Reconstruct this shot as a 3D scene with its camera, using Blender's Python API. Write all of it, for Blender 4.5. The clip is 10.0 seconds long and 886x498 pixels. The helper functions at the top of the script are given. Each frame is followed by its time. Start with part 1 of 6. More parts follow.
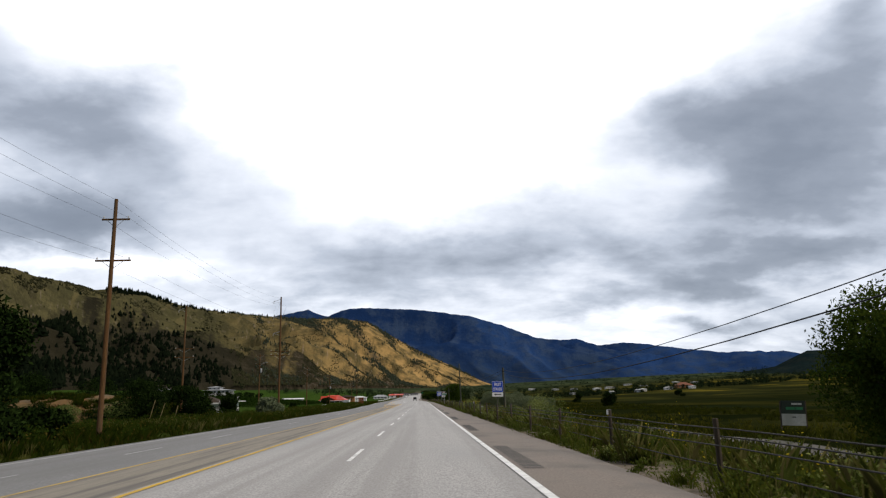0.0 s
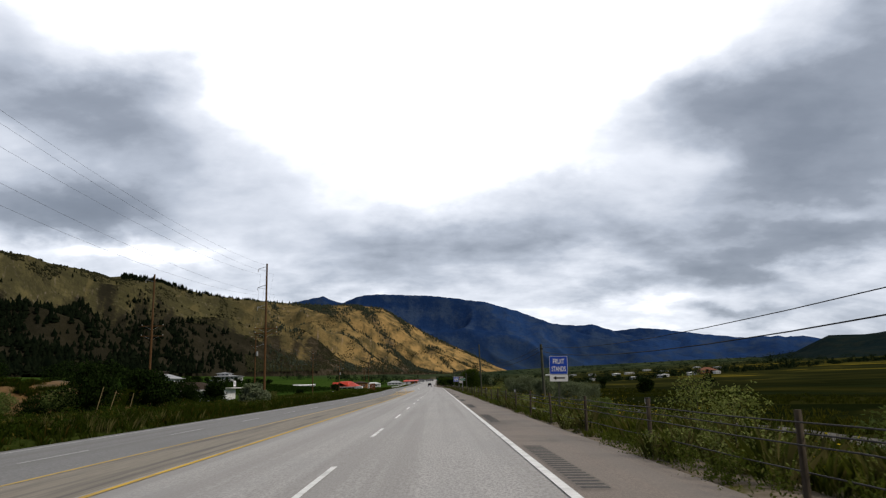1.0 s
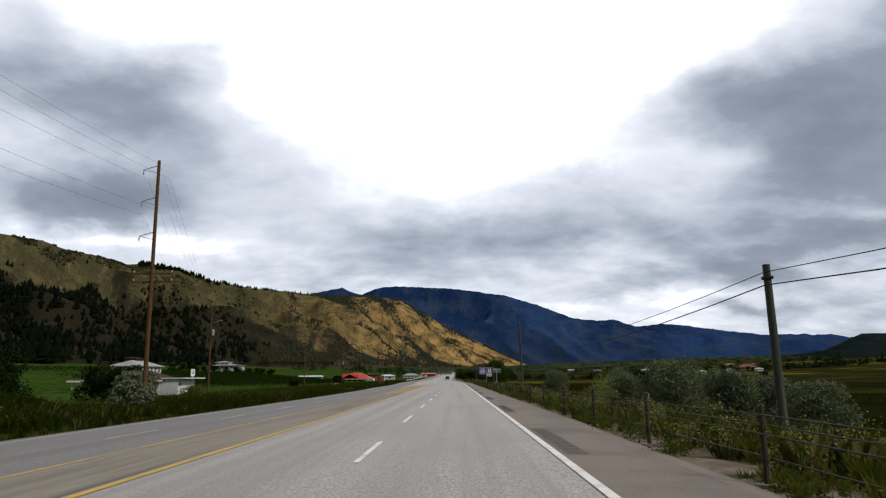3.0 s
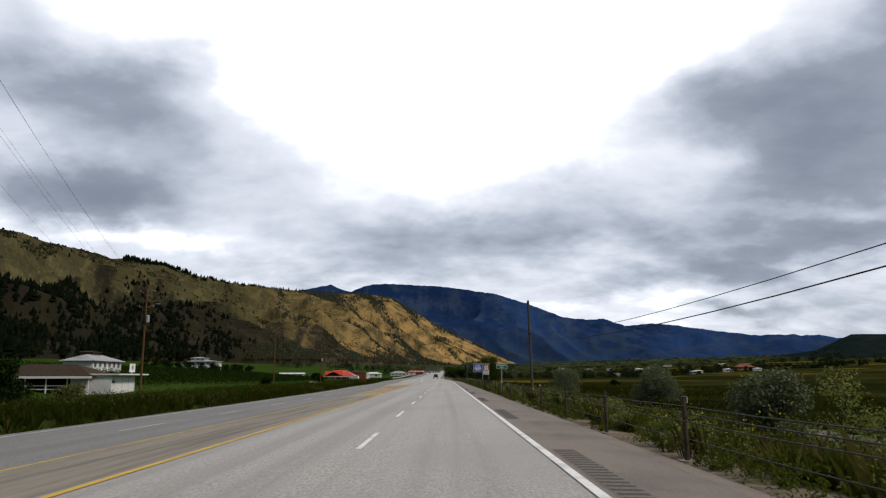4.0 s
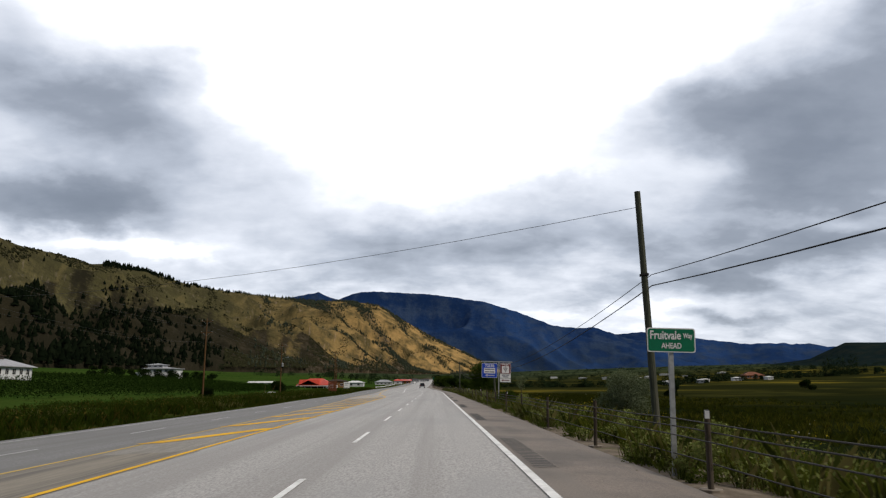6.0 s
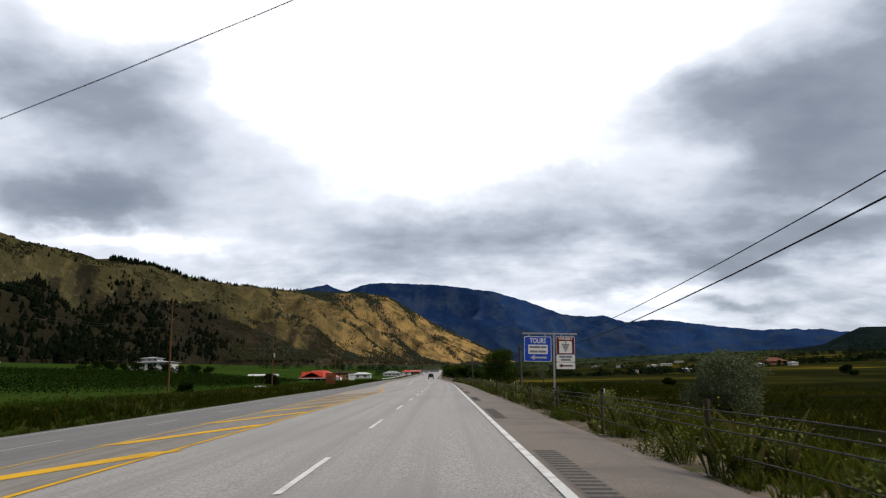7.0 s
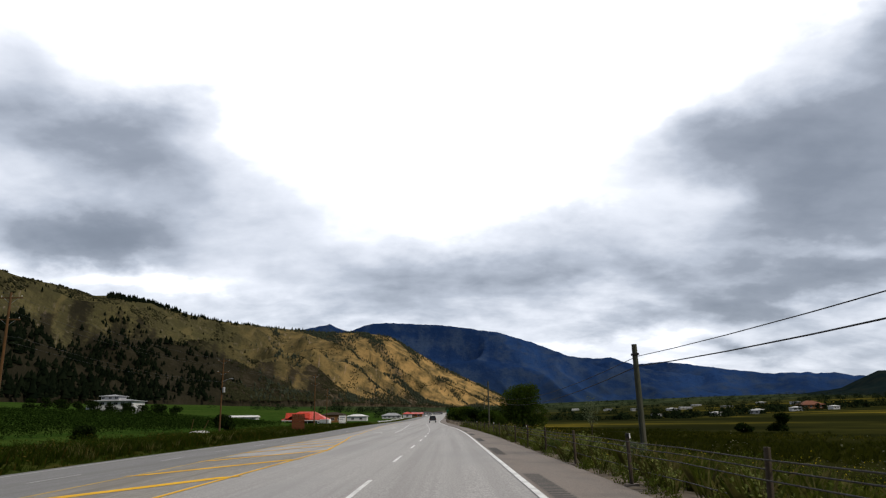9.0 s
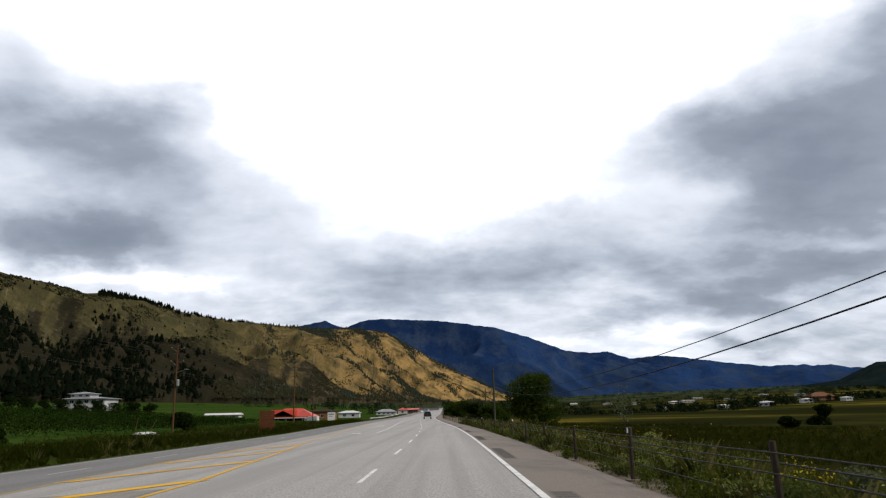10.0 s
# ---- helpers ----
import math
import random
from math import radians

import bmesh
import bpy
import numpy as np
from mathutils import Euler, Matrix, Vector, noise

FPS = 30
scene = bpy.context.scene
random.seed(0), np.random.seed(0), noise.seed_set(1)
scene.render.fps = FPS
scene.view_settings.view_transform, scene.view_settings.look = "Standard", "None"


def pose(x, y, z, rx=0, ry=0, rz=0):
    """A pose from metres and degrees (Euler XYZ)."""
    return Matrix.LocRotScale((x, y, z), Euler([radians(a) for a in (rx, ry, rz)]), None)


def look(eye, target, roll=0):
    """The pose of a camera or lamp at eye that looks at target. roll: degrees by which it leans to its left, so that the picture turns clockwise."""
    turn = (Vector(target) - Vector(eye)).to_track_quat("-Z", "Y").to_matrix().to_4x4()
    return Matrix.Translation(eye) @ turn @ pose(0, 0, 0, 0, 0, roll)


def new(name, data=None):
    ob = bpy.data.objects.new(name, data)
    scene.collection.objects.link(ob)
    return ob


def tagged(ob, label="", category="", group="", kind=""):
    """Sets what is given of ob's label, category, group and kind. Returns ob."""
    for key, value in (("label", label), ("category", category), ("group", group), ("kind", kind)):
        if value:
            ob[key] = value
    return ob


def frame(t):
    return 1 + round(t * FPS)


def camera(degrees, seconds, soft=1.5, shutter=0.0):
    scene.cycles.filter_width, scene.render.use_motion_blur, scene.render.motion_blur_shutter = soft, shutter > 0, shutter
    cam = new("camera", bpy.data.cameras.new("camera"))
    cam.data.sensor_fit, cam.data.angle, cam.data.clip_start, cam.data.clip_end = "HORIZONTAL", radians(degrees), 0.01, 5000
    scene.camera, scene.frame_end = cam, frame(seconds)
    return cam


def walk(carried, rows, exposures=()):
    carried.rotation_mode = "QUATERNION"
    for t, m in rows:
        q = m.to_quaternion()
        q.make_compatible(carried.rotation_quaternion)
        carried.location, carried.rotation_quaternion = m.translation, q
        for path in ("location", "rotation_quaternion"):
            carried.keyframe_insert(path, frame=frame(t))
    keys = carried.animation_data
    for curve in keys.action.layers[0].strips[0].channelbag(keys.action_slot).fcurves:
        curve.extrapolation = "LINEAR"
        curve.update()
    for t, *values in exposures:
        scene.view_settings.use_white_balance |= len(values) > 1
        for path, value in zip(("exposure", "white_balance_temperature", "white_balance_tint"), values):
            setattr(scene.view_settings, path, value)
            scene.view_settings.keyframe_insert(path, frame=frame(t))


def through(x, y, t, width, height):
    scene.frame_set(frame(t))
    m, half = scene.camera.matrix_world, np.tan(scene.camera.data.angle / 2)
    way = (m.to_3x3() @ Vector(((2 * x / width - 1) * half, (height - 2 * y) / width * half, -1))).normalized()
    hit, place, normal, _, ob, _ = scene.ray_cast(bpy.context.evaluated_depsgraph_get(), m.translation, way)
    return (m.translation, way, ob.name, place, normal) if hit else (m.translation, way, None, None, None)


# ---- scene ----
cam = camera(64.0, 10.0, 1.25, 0.05)
PATH = [
    # seconds, x, y, z, rx, ry, rz
    (0, -0.099, 0.00, 1.42, 101.86, 1.28, -1.60),
    (0.5, 0.057, 9.87, 1.42, 101.27, 2.10, -0.97),
    (1, 0.032, 20.80, 1.42, 100.80, 1.38, -0.38),
    (1.5, 0.061, 31.84, 1.42, 100.12, 1.05, 1.12),
    (2, 0.008, 43.10, 1.42, 99.79, 1.63, 2.09),
    (2.5, -0.113, 54.33, 1.42, 100.22, 1.21, 1.75),
    (2.7, -0.122, 58.78, 1.42, 100.38, 0.68, 1.51),
    (3.8, -0.175, 83.03, 1.42, 100.00, 0.55, 0.39),
    (4, -0.151, 87.39, 1.42, 100.16, 0.12, 0.21),
    (4.5, -0.090, 98.14, 1.42, 102.13, -0.44, -0.62),
    (5, -0.029, 108.75, 1.42, 102.87, 0.10, -0.68),
    (5.5, 0.059, 119.59, 1.42, 102.37, 0.37, -0.62),
    (5.7, 0.095, 123.98, 1.42, 101.46, 0.18, -0.73),
    (6.8, 0.265, 147.93, 1.42, 100.35, 0.41, -0.25),
    (7, 0.247, 152.22, 1.42, 100.13, 0.89, 0.12),
    (7.5, 0.203, 162.90, 1.42, 101.96, 0.27, 0.59),
    (8, 0.097, 173.75, 1.42, 102.55, 0.36, 0.82),
    (8.5, -0.010, 184.59, 1.42, 103.03, 0.48, 0.72),
    (9, 0.003, 195.34, 1.42, 103.45, 0.54, 0.43),
    (9.5, 0.015, 206.09, 1.42, 103.41, 0.56, 0.23),
    (10, 0.028, 216.84, 1.42, 103.12, 1.08, 0.17),
]
walk(cam, [(t, pose(*row)) for t, *row in PATH], [(0, 0.16), (0.5, 0.06), (1, 0.0), (2, -0.05), (2.7, -0.04), (4, 0.0), (10, 0.05)])

# ---- world and sun ----
SUN_AZ, SUN_EL = 118.0, 40.0
world = bpy.data.worlds.new("overcast_sky")
scene.world = world
world.use_nodes = True


def tree_nodes(tree):
    """Short hands for building node trees."""
    def node(kind, **inputs):
        made = tree.nodes.new(kind)
        for key, value in inputs.items():
            if key.startswith("_"):
                continue
            put(made, key, value)
        return made

    def put(made, key, value):
        slot = made.inputs[int(key[1:]) if key[0] == "i" and key[1:].isdigit() else key.replace("__", " ")]
        if isinstance(value, bpy.types.NodeSocket):
            tree.links.new(value, slot)
        else:
            slot.default_value = value

    def maths(op, a, b=0.0, c=0.0, clamp=False):
        made = tree.nodes.new("ShaderNodeMath")
        made.operation, made.use_clamp = op, clamp
        for i, value in enumerate((a, b, c)):
            put(made, f"i{i}", value)
        return made.outputs[0]

    def noise_at(vector, scale, detail=4.0, rough=0.55, distortion=0.0):
        made = node("ShaderNodeTexNoise", Scale=scale, Detail=detail, Roughness=rough, Distortion=distortion)
        put(made, "Vector", vector)
        return made.outputs["Fac"]

    def step(value, low, high, to_low=0.0, to_high=1.0):
        made = node("ShaderNodeMapRange", i1=low, i2=high, i3=to_low, i4=to_high)
        made.interpolation_type = "SMOOTHSTEP"
        put(made, "i0", value)
        return made.outputs[0]

    def mix(fac, a, b, how="MIX"):
        made = tree.nodes.new("ShaderNodeMix")
        made.data_type, made.blend_type = "RGBA", how
        for key, value in ((0, fac), (6, a), (7, b)):
            if isinstance(value, bpy.types.NodeSocket):
                tree.links.new(value, made.inputs[key])
            else:
                made.inputs[key].default_value = (*value, 1.0) if isinstance(value, tuple) and len(value) == 3 else value
        return made.outputs[2]

    def scaled(vector, x, y, z):
        made = node("ShaderNodeMapping")
        put(made, "Vector", vector)
        made.inputs["Scale"].default_value = (x, y, z)
        return made.outputs[0]

    return node, put, maths, noise_at, step, mix, scaled


def build_sky():
    tree = world.node_tree
    tree.nodes.clear()
    node, put, maths, noise_at, step, mix, scaled = tree_nodes(tree)
    way = node("ShaderNodeTexCoord").outputs["Generated"]
    parts = node("ShaderNodeSeparateXYZ")
    put(parts, "Vector", way)
    x, y, z = parts.outputs
    up = maths("MAXIMUM", z, 0.0)
    az = maths("ARCTAN2", x, y)
    # slow noises bend the place at which the cloud forms are read
    flat = scaled(way, 1.0, 1.0, 1.6)
    push = maths("SUBTRACT", noise_at(flat, 4.0, 5.0, 0.52), 0.5)
    lift = maths("SUBTRACT", noise_at(scaled(way, 1.2, 1.2, 2.2), 5.0, 6.0, 0.55), 0.5)
    az = maths("ADD", az, maths("MULTIPLY", push, 0.26))
    el = maths("ADD", maths("ARCSINE", up), maths("MULTIPLY", lift, 0.115))
    spot = node("ShaderNodeCombineXYZ")
    put(spot, "X", az)
    put(spot, "Y", el)
    # the deck is a level sheet, so its forms crowd together towards the horizon
    sheet = node("ShaderNodeCombineXYZ")
    depth = maths("ADD", up, 0.30)
    put(sheet, "X", maths("DIVIDE", x, depth))
    put(sheet, "Y", maths("DIVIDE", y, depth))
    deck = sheet.outputs[0]
    puffs = noise_at(deck, 3.4, 7.0, 0.52, 0.3)
    fine = noise_at(scaled(deck, 1.0, 1.4, 1.0), 9.0, 6.0, 0.55, 0.2)
    sums = []

    def cloud(bearing, height, wide, tall, thick):
        """One soft heap of cloud: degrees from the road's line and over the horizon, and how thick it is."""
        off = node("ShaderNodeVectorMath", i0=spot.outputs[0], i1=(radians(bearing), radians(height), 0.0))
        off.operation = "SUBTRACT"
        unit = node("ShaderNodeVectorMath", i0=off.outputs[0], i1=(1 / radians(wide), 1 / radians(tall), 0.0))
        unit.operation = "MULTIPLY"
        far = node("ShaderNodeVectorMath", i0=unit.outputs[0], i1=unit.outputs[0])
        far.operation = "DOT_PRODUCT"
        fall = maths("POWER", 0.3679, far.outputs["Value"])
        sums.append(maths("MULTIPLY_ADD", fall, thick, sums[-1]) if sums else maths("MULTIPLY", fall, thick))

    # heap on the left
    cloud(-31.7, 19.6, 6.0, 3.1, 0.28)
    cloud(-24.6, 22.0, 6.1, 2.4, 0.26)
    cloud(-20.5, 19.2, 8.0, 2.5, 0.18)
    cloud(-31.2, 13.3, 5.2, 2.1, 0.39)
    cloud(-25.3, 13.2, 4.6, 1.7, 0.30)
    cloud(-20.3, 16.7, 7.1, 3.0, 0.18)
    cloud(-12.8, 15.1, 7.6, 2.7, 0.11)
    cloud(-34.6, 25.4, 3.1, 2.9, 0.13)
    cloud(-25.4, 10.1, 9.8, 0.9, -0.18)
    # pale veil over the valley's end
    cloud(-6.7, 11.3, 9.1, 2.7, 0.10)
    cloud(0.7, 10.9, 11.0, 2.5, 0.14)
    cloud(-10.2, 8.7, 9.7, 1.3, 0.09)
    cloud(7.7, 11.7, 7.3, 2.0, 0.14)
    cloud(-4.3, 7.7, 7.3, 0.9, 0.09)
    # broad dark heap on the right, with bright gaps under it
    cloud(12.4, 14.7, 6.7, 2.2, 0.18)
    cloud(17.8, 10.8, 8.0, 1.8, 0.22)
    cloud(24.8, 19.5, 6.0, 2.7, 0.30)
    cloud(21.7, 22.0, 4.2, 1.9, 0.15)
    cloud(30.6, 16.2, 5.7, 3.3, 0.37)
    cloud(26.9, 13.4, 6.0, 1.8, 0.19)
    cloud(32.0, 21.5, 5.0, 2.7, 0.26)
    cloud(33.8, 25.3, 3.5, 2.5, 0.26)
    cloud(29.1, 25.6, 3.1, 2.3, 0.06)
    cloud(17.1, 18.7, 5.7, 2.4, 0.13)
    cloud(30.2, 9.6, 4.5, 1.3, 0.22)
    cloud(24.5, 8.3, 6.1, 1.0, 0.22)
    cloud(22.5, 11.8, 5.2, 0.8, -0.07)
    cloud(30.0, 11.4, 3.9, 0.6, -0.07)
    cloud(11.0, 7.6, 6.0, 1.1, 0.09)
    cloud(10.2, 5.8, 4.0, 0.6, -0.05)
    cloud(20.4, 5.6, 8.0, 0.6, -0.08)
    cloud(17.0, 7.2, 5.0, 0.7, 0.10)
    cloud(13.0, 6.6, 5.0, 1.3, 0.11)
    cloud(29.1, 6.7, 4.2, 0.7, -0.05)
    cloud(23.8, 4.5, 3.4, 0.4, 0.15)
    behind = maths("ADD", step(y, 0.62, 0.0, 0.0, 0.30), step(maths("ABSOLUTE", az), 0.62, 1.0, 0.0, 0.10))
    veil = maths("ADD", step(el, 0.33, 0.16, 0.0, 0.13), maths("MULTIPLY", step(el, 0.55, 0.40), maths("ADD", step(az, -0.22, -0.50, 0.0, 0.10), step(az, 0.25, 0.50, 0.0, 0.14))))
    body = maths("ADD", maths("ADD", sums[-1], behind), veil)
    relief = maths("ADD", maths("MULTIPLY", maths("MAXIMUM", body, 0.0), 0.75), 0.03)
    relief = maths("ADD", relief, step(el, 0.24, 0.12, 0.0, 0.16))
    body = maths("ADD", body, maths("MULTIPLY", maths("SUBTRACT", puffs, 0.5), relief))
    body = maths("ADD", body, maths("MULTIPLY", maths("SUBTRACT", fine, 0.5), maths("MULTIPLY", relief, 0.6)))
    body = maths("MINIMUM", body, maths("ADD", maths("MULTIPLY", body, 0.3), 0.30))
    ramp = node("ShaderNodeValToRGB")
    put(ramp, "Fac", body)
    stops = ((0.04, (1.45, 1.46, 1.52)), (0.15, (0.89, 0.93, 1.02)), (0.30, (0.52, 0.57, 0.665)), (0.48, (0.245, 0.28, 0.345)), (0.72, (0.10, 0.117, 0.155)))
    while len(ramp.color_ramp.elements) < len(stops):
        ramp.color_ramp.elements.new(0.5)
    for el, (at, colour) in zip(ramp.color_ramp.elements, stops):
        el.position, el.color = at, (*colour, 1.0)
    sky = node("ShaderNodeTexSky")
    sky.sky_type, sky.sun_disc = "NISHITA", False
    sky.sun_elevation, sky.sun_rotation = radians(SUN_EL), radians(SUN_AZ)
    blue = node("ShaderNodeVectorMath", i0=sky.outputs[0], i1=(0.1, 0.1, 0.1))
    blue.operation = "MULTIPLY"
    colour = mix(0.93, blue.outputs[0], ramp.outputs[0])
    # the deck overhead and behind, out of view, is dimmed to lower ground light
    dim = maths("MULTIPLY", step(y, -0.25, 0.45, 0.62, 1.0), step(up, 0.92, 0.62, 0.5, 1.0))
    back = node("ShaderNodeBackground", Color=colour, Strength=dim)
    out = node("ShaderNodeOutputWorld")
    tree.links.new(back.outputs[0], out.inputs[0])


build_sky()
sun = new("sun", bpy.data.lights.new("sun", "SUN"))
sun.data.energy, sun.data.angle, sun.data.color = 2.2, radians(11), (1.0, 0.90, 0.76)
sun.matrix_world = look((0, 0, 60), (-math.sin(radians(SUN_AZ)), -math.cos(radians(SUN_AZ)), 60 - math.tan(radians(SUN_EL))))

# ---- materials ----


def surface(name, dark, light, scale=1.0, rough=0.85, bump=0.0, stain=None, stain_scale=0.15, metal=0.0, stretch=(1, 1, 1), random_tint=0.0, spec=0.3, streak=None):
    """A weathered surface: fine grain between two colours, large stains, relief."""
    m = bpy.data.materials.new(name)
    m.use_nodes = True
    tree = m.node_tree
    node, put, maths, noise_at, step, mix, scaled = tree_nodes(tree)
    bsdf = tree.nodes["Principled BSDF"]
    where = scaled(node("ShaderNodeTexCoord").outputs["Object"], *stretch)
    grain = noise_at(where, scale, 6.0, 0.65)
    colour = mix(step(grain, 0.3, 0.7), dark, light)
    if stain:
        colour = mix(maths("MULTIPLY", step(noise_at(where, stain_scale, 4.0, 0.6), 0.45, 0.68), 0.8), colour, stain)
    if streak:
        lanes = noise_at(scaled(node("ShaderNodeTexCoord").outputs["Object"], 1.1, 0.012, 1.0), 1.0, 4.0, 0.6)
        colour = mix(step(lanes, 0.42, 0.64, 0.0, 0.6), colour, streak)
    if random_tint:
        info = node("ShaderNodeObjectInfo").outputs["Random"]
        hsv = node("ShaderNodeHueSaturation", Value=maths("ADD", 1 - random_tint, maths("MULTIPLY", info, 2 * random_tint)))
        put(hsv, "Color", colour)
        colour = hsv.outputs[0]
    put(bsdf, "Base Color", colour)
    put(bsdf, "Roughness", rough)
    put(bsdf, "Metallic", metal)
    put(bsdf, "Specular IOR Level", spec)
    if bump:
        b = node("ShaderNodeBump", Strength=bump, Distance=0.02, Height=grain)
        put(bsdf, "Normal", b.outputs[0])
    return m


def island_surface(name, dark, light, rough=0.8, accent=None, share=0.1, through=0.0):
    """Leaves and blades: each loose piece takes a colour of its own."""
    m = bpy.data.materials.new(name)
    m.use_nodes = True
    tree = m.node_tree
    node, put, maths, noise_at, step, mix, scaled = tree_nodes(tree)
    bsdf = tree.nodes["Principled BSDF"]
    pick = node("ShaderNodeNewGeometry").outputs["Random Per Island"]
    colour = mix(pick, dark, light)
    big = noise_at(node("ShaderNodeTexCoord").outputs["Object"], 0.12, 3.0)
    colour = mix(step(big, 0.4, 0.65, 0.0, 0.5), colour, tuple(0.5 * (a + b) * 0.8 for a, b in zip(dark, light)))
    if accent:
        colour = mix(maths("LESS_THAN", maths("FRACT", maths("MULTIPLY", pick, 37.0)), share), colour, accent)
    put(bsdf, "Base Color", colour)
    put(bsdf, "Roughness", rough)
    put(bsdf, "Specular IOR Level", 0.0)
    if through:
        glow = node("ShaderNodeBsdfTranslucent")
        put(glow, "Color", mix(0.5, colour, (0.16, 0.19, 0.02)))
        both = node("ShaderNodeMixShader", i0=through)
        tree.links.new(bsdf.outputs[0], both.inputs[1])
        tree.links.new(glow.outputs[0], both.inputs[2])
        tree.links.new(both.outputs[0], tree.nodes["Material Output"].inputs[0])
    return m


ASPHALT = surface("asphalt", (0.222, 0.211, 0.197), (0.475, 0.452, 0.425), 26.0, 0.65, 0.5, (0.30, 0.29, 0.277), 0.22, stretch=(1, 0.35, 1), spec=0.4, streak=(0.235, 0.219, 0.199))
# same asphalt with the lens falloff on the left put into its colour
DIMMED_ASPHALT = surface("falloff_dimmed_asphalt", (0.12, 0.118, 0.115), (0.27, 0.266, 0.26), 24.0, 0.8, 0.5, (0.17, 0.166, 0.16), 0.2, stretch=(1, 0.35, 1), spec=0.3, streak=(0.15, 0.143, 0.132))
SHOULDER = surface("shoulder_asphalt", (0.150, 0.124, 0.103), (0.262, 0.218, 0.182), 30.0, 0.85, 0.35, (0.108, 0.095, 0.082), 0.3, streak=(0.19, 0.166, 0.143))
MEDIAN_DIRT = surface("median_asphalt", (0.20, 0.178, 0.142), (0.30, 0.265, 0.212), 6.0, 0.9, 0.3, (0.11, 0.1, 0.09), 0.5, stretch=(4, 0.12, 1))
MEDIAN_END = surface("dusty_asphalt", (0.195, 0.180, 0.155), (0.33, 0.31, 0.275), 8.0, 0.9, 0.3, (0.17, 0.15, 0.125), 0.35, stretch=(3, 0.15, 1))
SEAL = surface("sealed_patch", (0.125, 0.108, 0.091), (0.215, 0.184, 0.155), 20.0, 0.9, 0.2)
WHITE_LINE = surface("white_road_paint", (0.72, 0.72, 0.7), (0.86, 0.86, 0.84), 9.0, 0.7, 0.1, (0.5, 0.5, 0.48), 1.2)
FADED_WHITE = surface("faded_white_paint", (0.52, 0.52, 0.52), (0.70, 0.70, 0.69), 9.0, 0.8, 0.1, (0.42, 0.42, 0.42), 0.8)
YELLOW_LINE = surface("yellow_road_paint", (0.74, 0.40, 0.016), (0.88, 0.52, 0.03), 7.0, 0.85, 0.1, (0.56, 0.32, 0.04), 0.5, spec=0.1)
DULL_YELLOW = surface("dull_yellow_paint", (0.56, 0.36, 0.055), (0.70, 0.46, 0.08), 7.0, 0.85, 0.1, (0.44, 0.30, 0.09), 0.5, spec=0.1)
WORN_YELLOW = surface("worn_yellow_paint", (0.50, 0.34, 0.08), (0.62, 0.42, 0.1), 7.0, 0.8, 0.1, (0.33, 0.25, 0.12), 0.5)
POLE_WOOD = surface("weathered_pole_wood", (0.060, 0.031, 0.011), (0.140, 0.068, 0.023), 5.0, 0.9, 0.5, (0.085, 0.058, 0.034), 0.4, stretch=(6, 6, 0.4))
GREY_WOOD = surface("grey_pole_wood", (0.034, 0.040, 0.028), (0.080, 0.086, 0.062), 5.0, 0.9, 0.5, (0.10, 0.095, 0.075), 0.4, stretch=(6, 6, 0.4))
POST_WOOD = surface("fence_post_wood", (0.038, 0.030, 0.021), (0.082, 0.064, 0.046), 8.0, 0.95, 0.5, (0.09, 0.075, 0.058), 1.5, stretch=(3, 3, 0.4), random_tint=0.3)
STEEL = surface("galvanised_steel", (0.32, 0.33, 0.34), (0.45, 0.46, 0.47), 12.0, 0.5, 0.05, metal=0.7)
CABLE = surface("black_cable", (0.008, 0.008, 0.009), (0.016, 0.016, 0.016), 5.0, 0.8)
THIN_WIRE = surface("bare_wire", (0.035, 0.035, 0.037), (0.07, 0.07, 0.07), 5.0, 0.7)
CERAMIC = surface("insulator_ceramic", (0.38, 0.38, 0.37), (0.58, 0.58, 0.56), 9.0, 0.3)
GROOVE = surface("milled_groove", (0.055, 0.052, 0.05), (0.09, 0.085, 0.08), 20.0, 0.95)
CLAY = surface("gravel_soil", (0.17, 0.14, 0.11), (0.33, 0.28, 0.23), 7.0, 0.95, 0.6, (0.12, 0.1, 0.07), 0.6)


def link_mesh(name, bm, material, parent=None, label=""):
    data = bpy.data.meshes.new(name)
    bm.to_mesh(data)
    bm.free()
    data.materials.append(material)
    ob = new(name, data)
    ob.parent = parent
    if label:
        tagged(ob, label)
    return ob


def part(name, bm, material, parent, label=""):
    return link_mesh(name, bm, material, parent, label)


def raw_mesh(name, verts, faces, material, smooth=False):
    data = bpy.data.meshes.new(name)
    data.from_pydata(verts, [], faces)
    if smooth:
        data.polygons.foreach_set("use_smooth", [True] * len(data.polygons))
    data.materials.append(material)
    return new(name, data)


def empty(name, m):
    ob = new(name)
    ob.matrix_world = m
    return ob


def box(bm, x0, x1, y0, y1, z0, z1, bevel=0.0):
    made = bmesh.ops.create_cube(bm, size=1.0)["verts"]
    bmesh.ops.scale(bm, vec=(x1 - x0, y1 - y0, z1 - z0), verts=made)
    bmesh.ops.translate(bm, vec=((x0 + x1) / 2, (y0 + y1) / 2, (z0 + z1) / 2), verts=made)
    if bevel:
        edges = list({e for v in made for e in v.link_edges})
        bmesh.ops.bevel(bm, geom=edges, offset=bevel, segments=2, affect="EDGES", profile=0.5)
    return bm


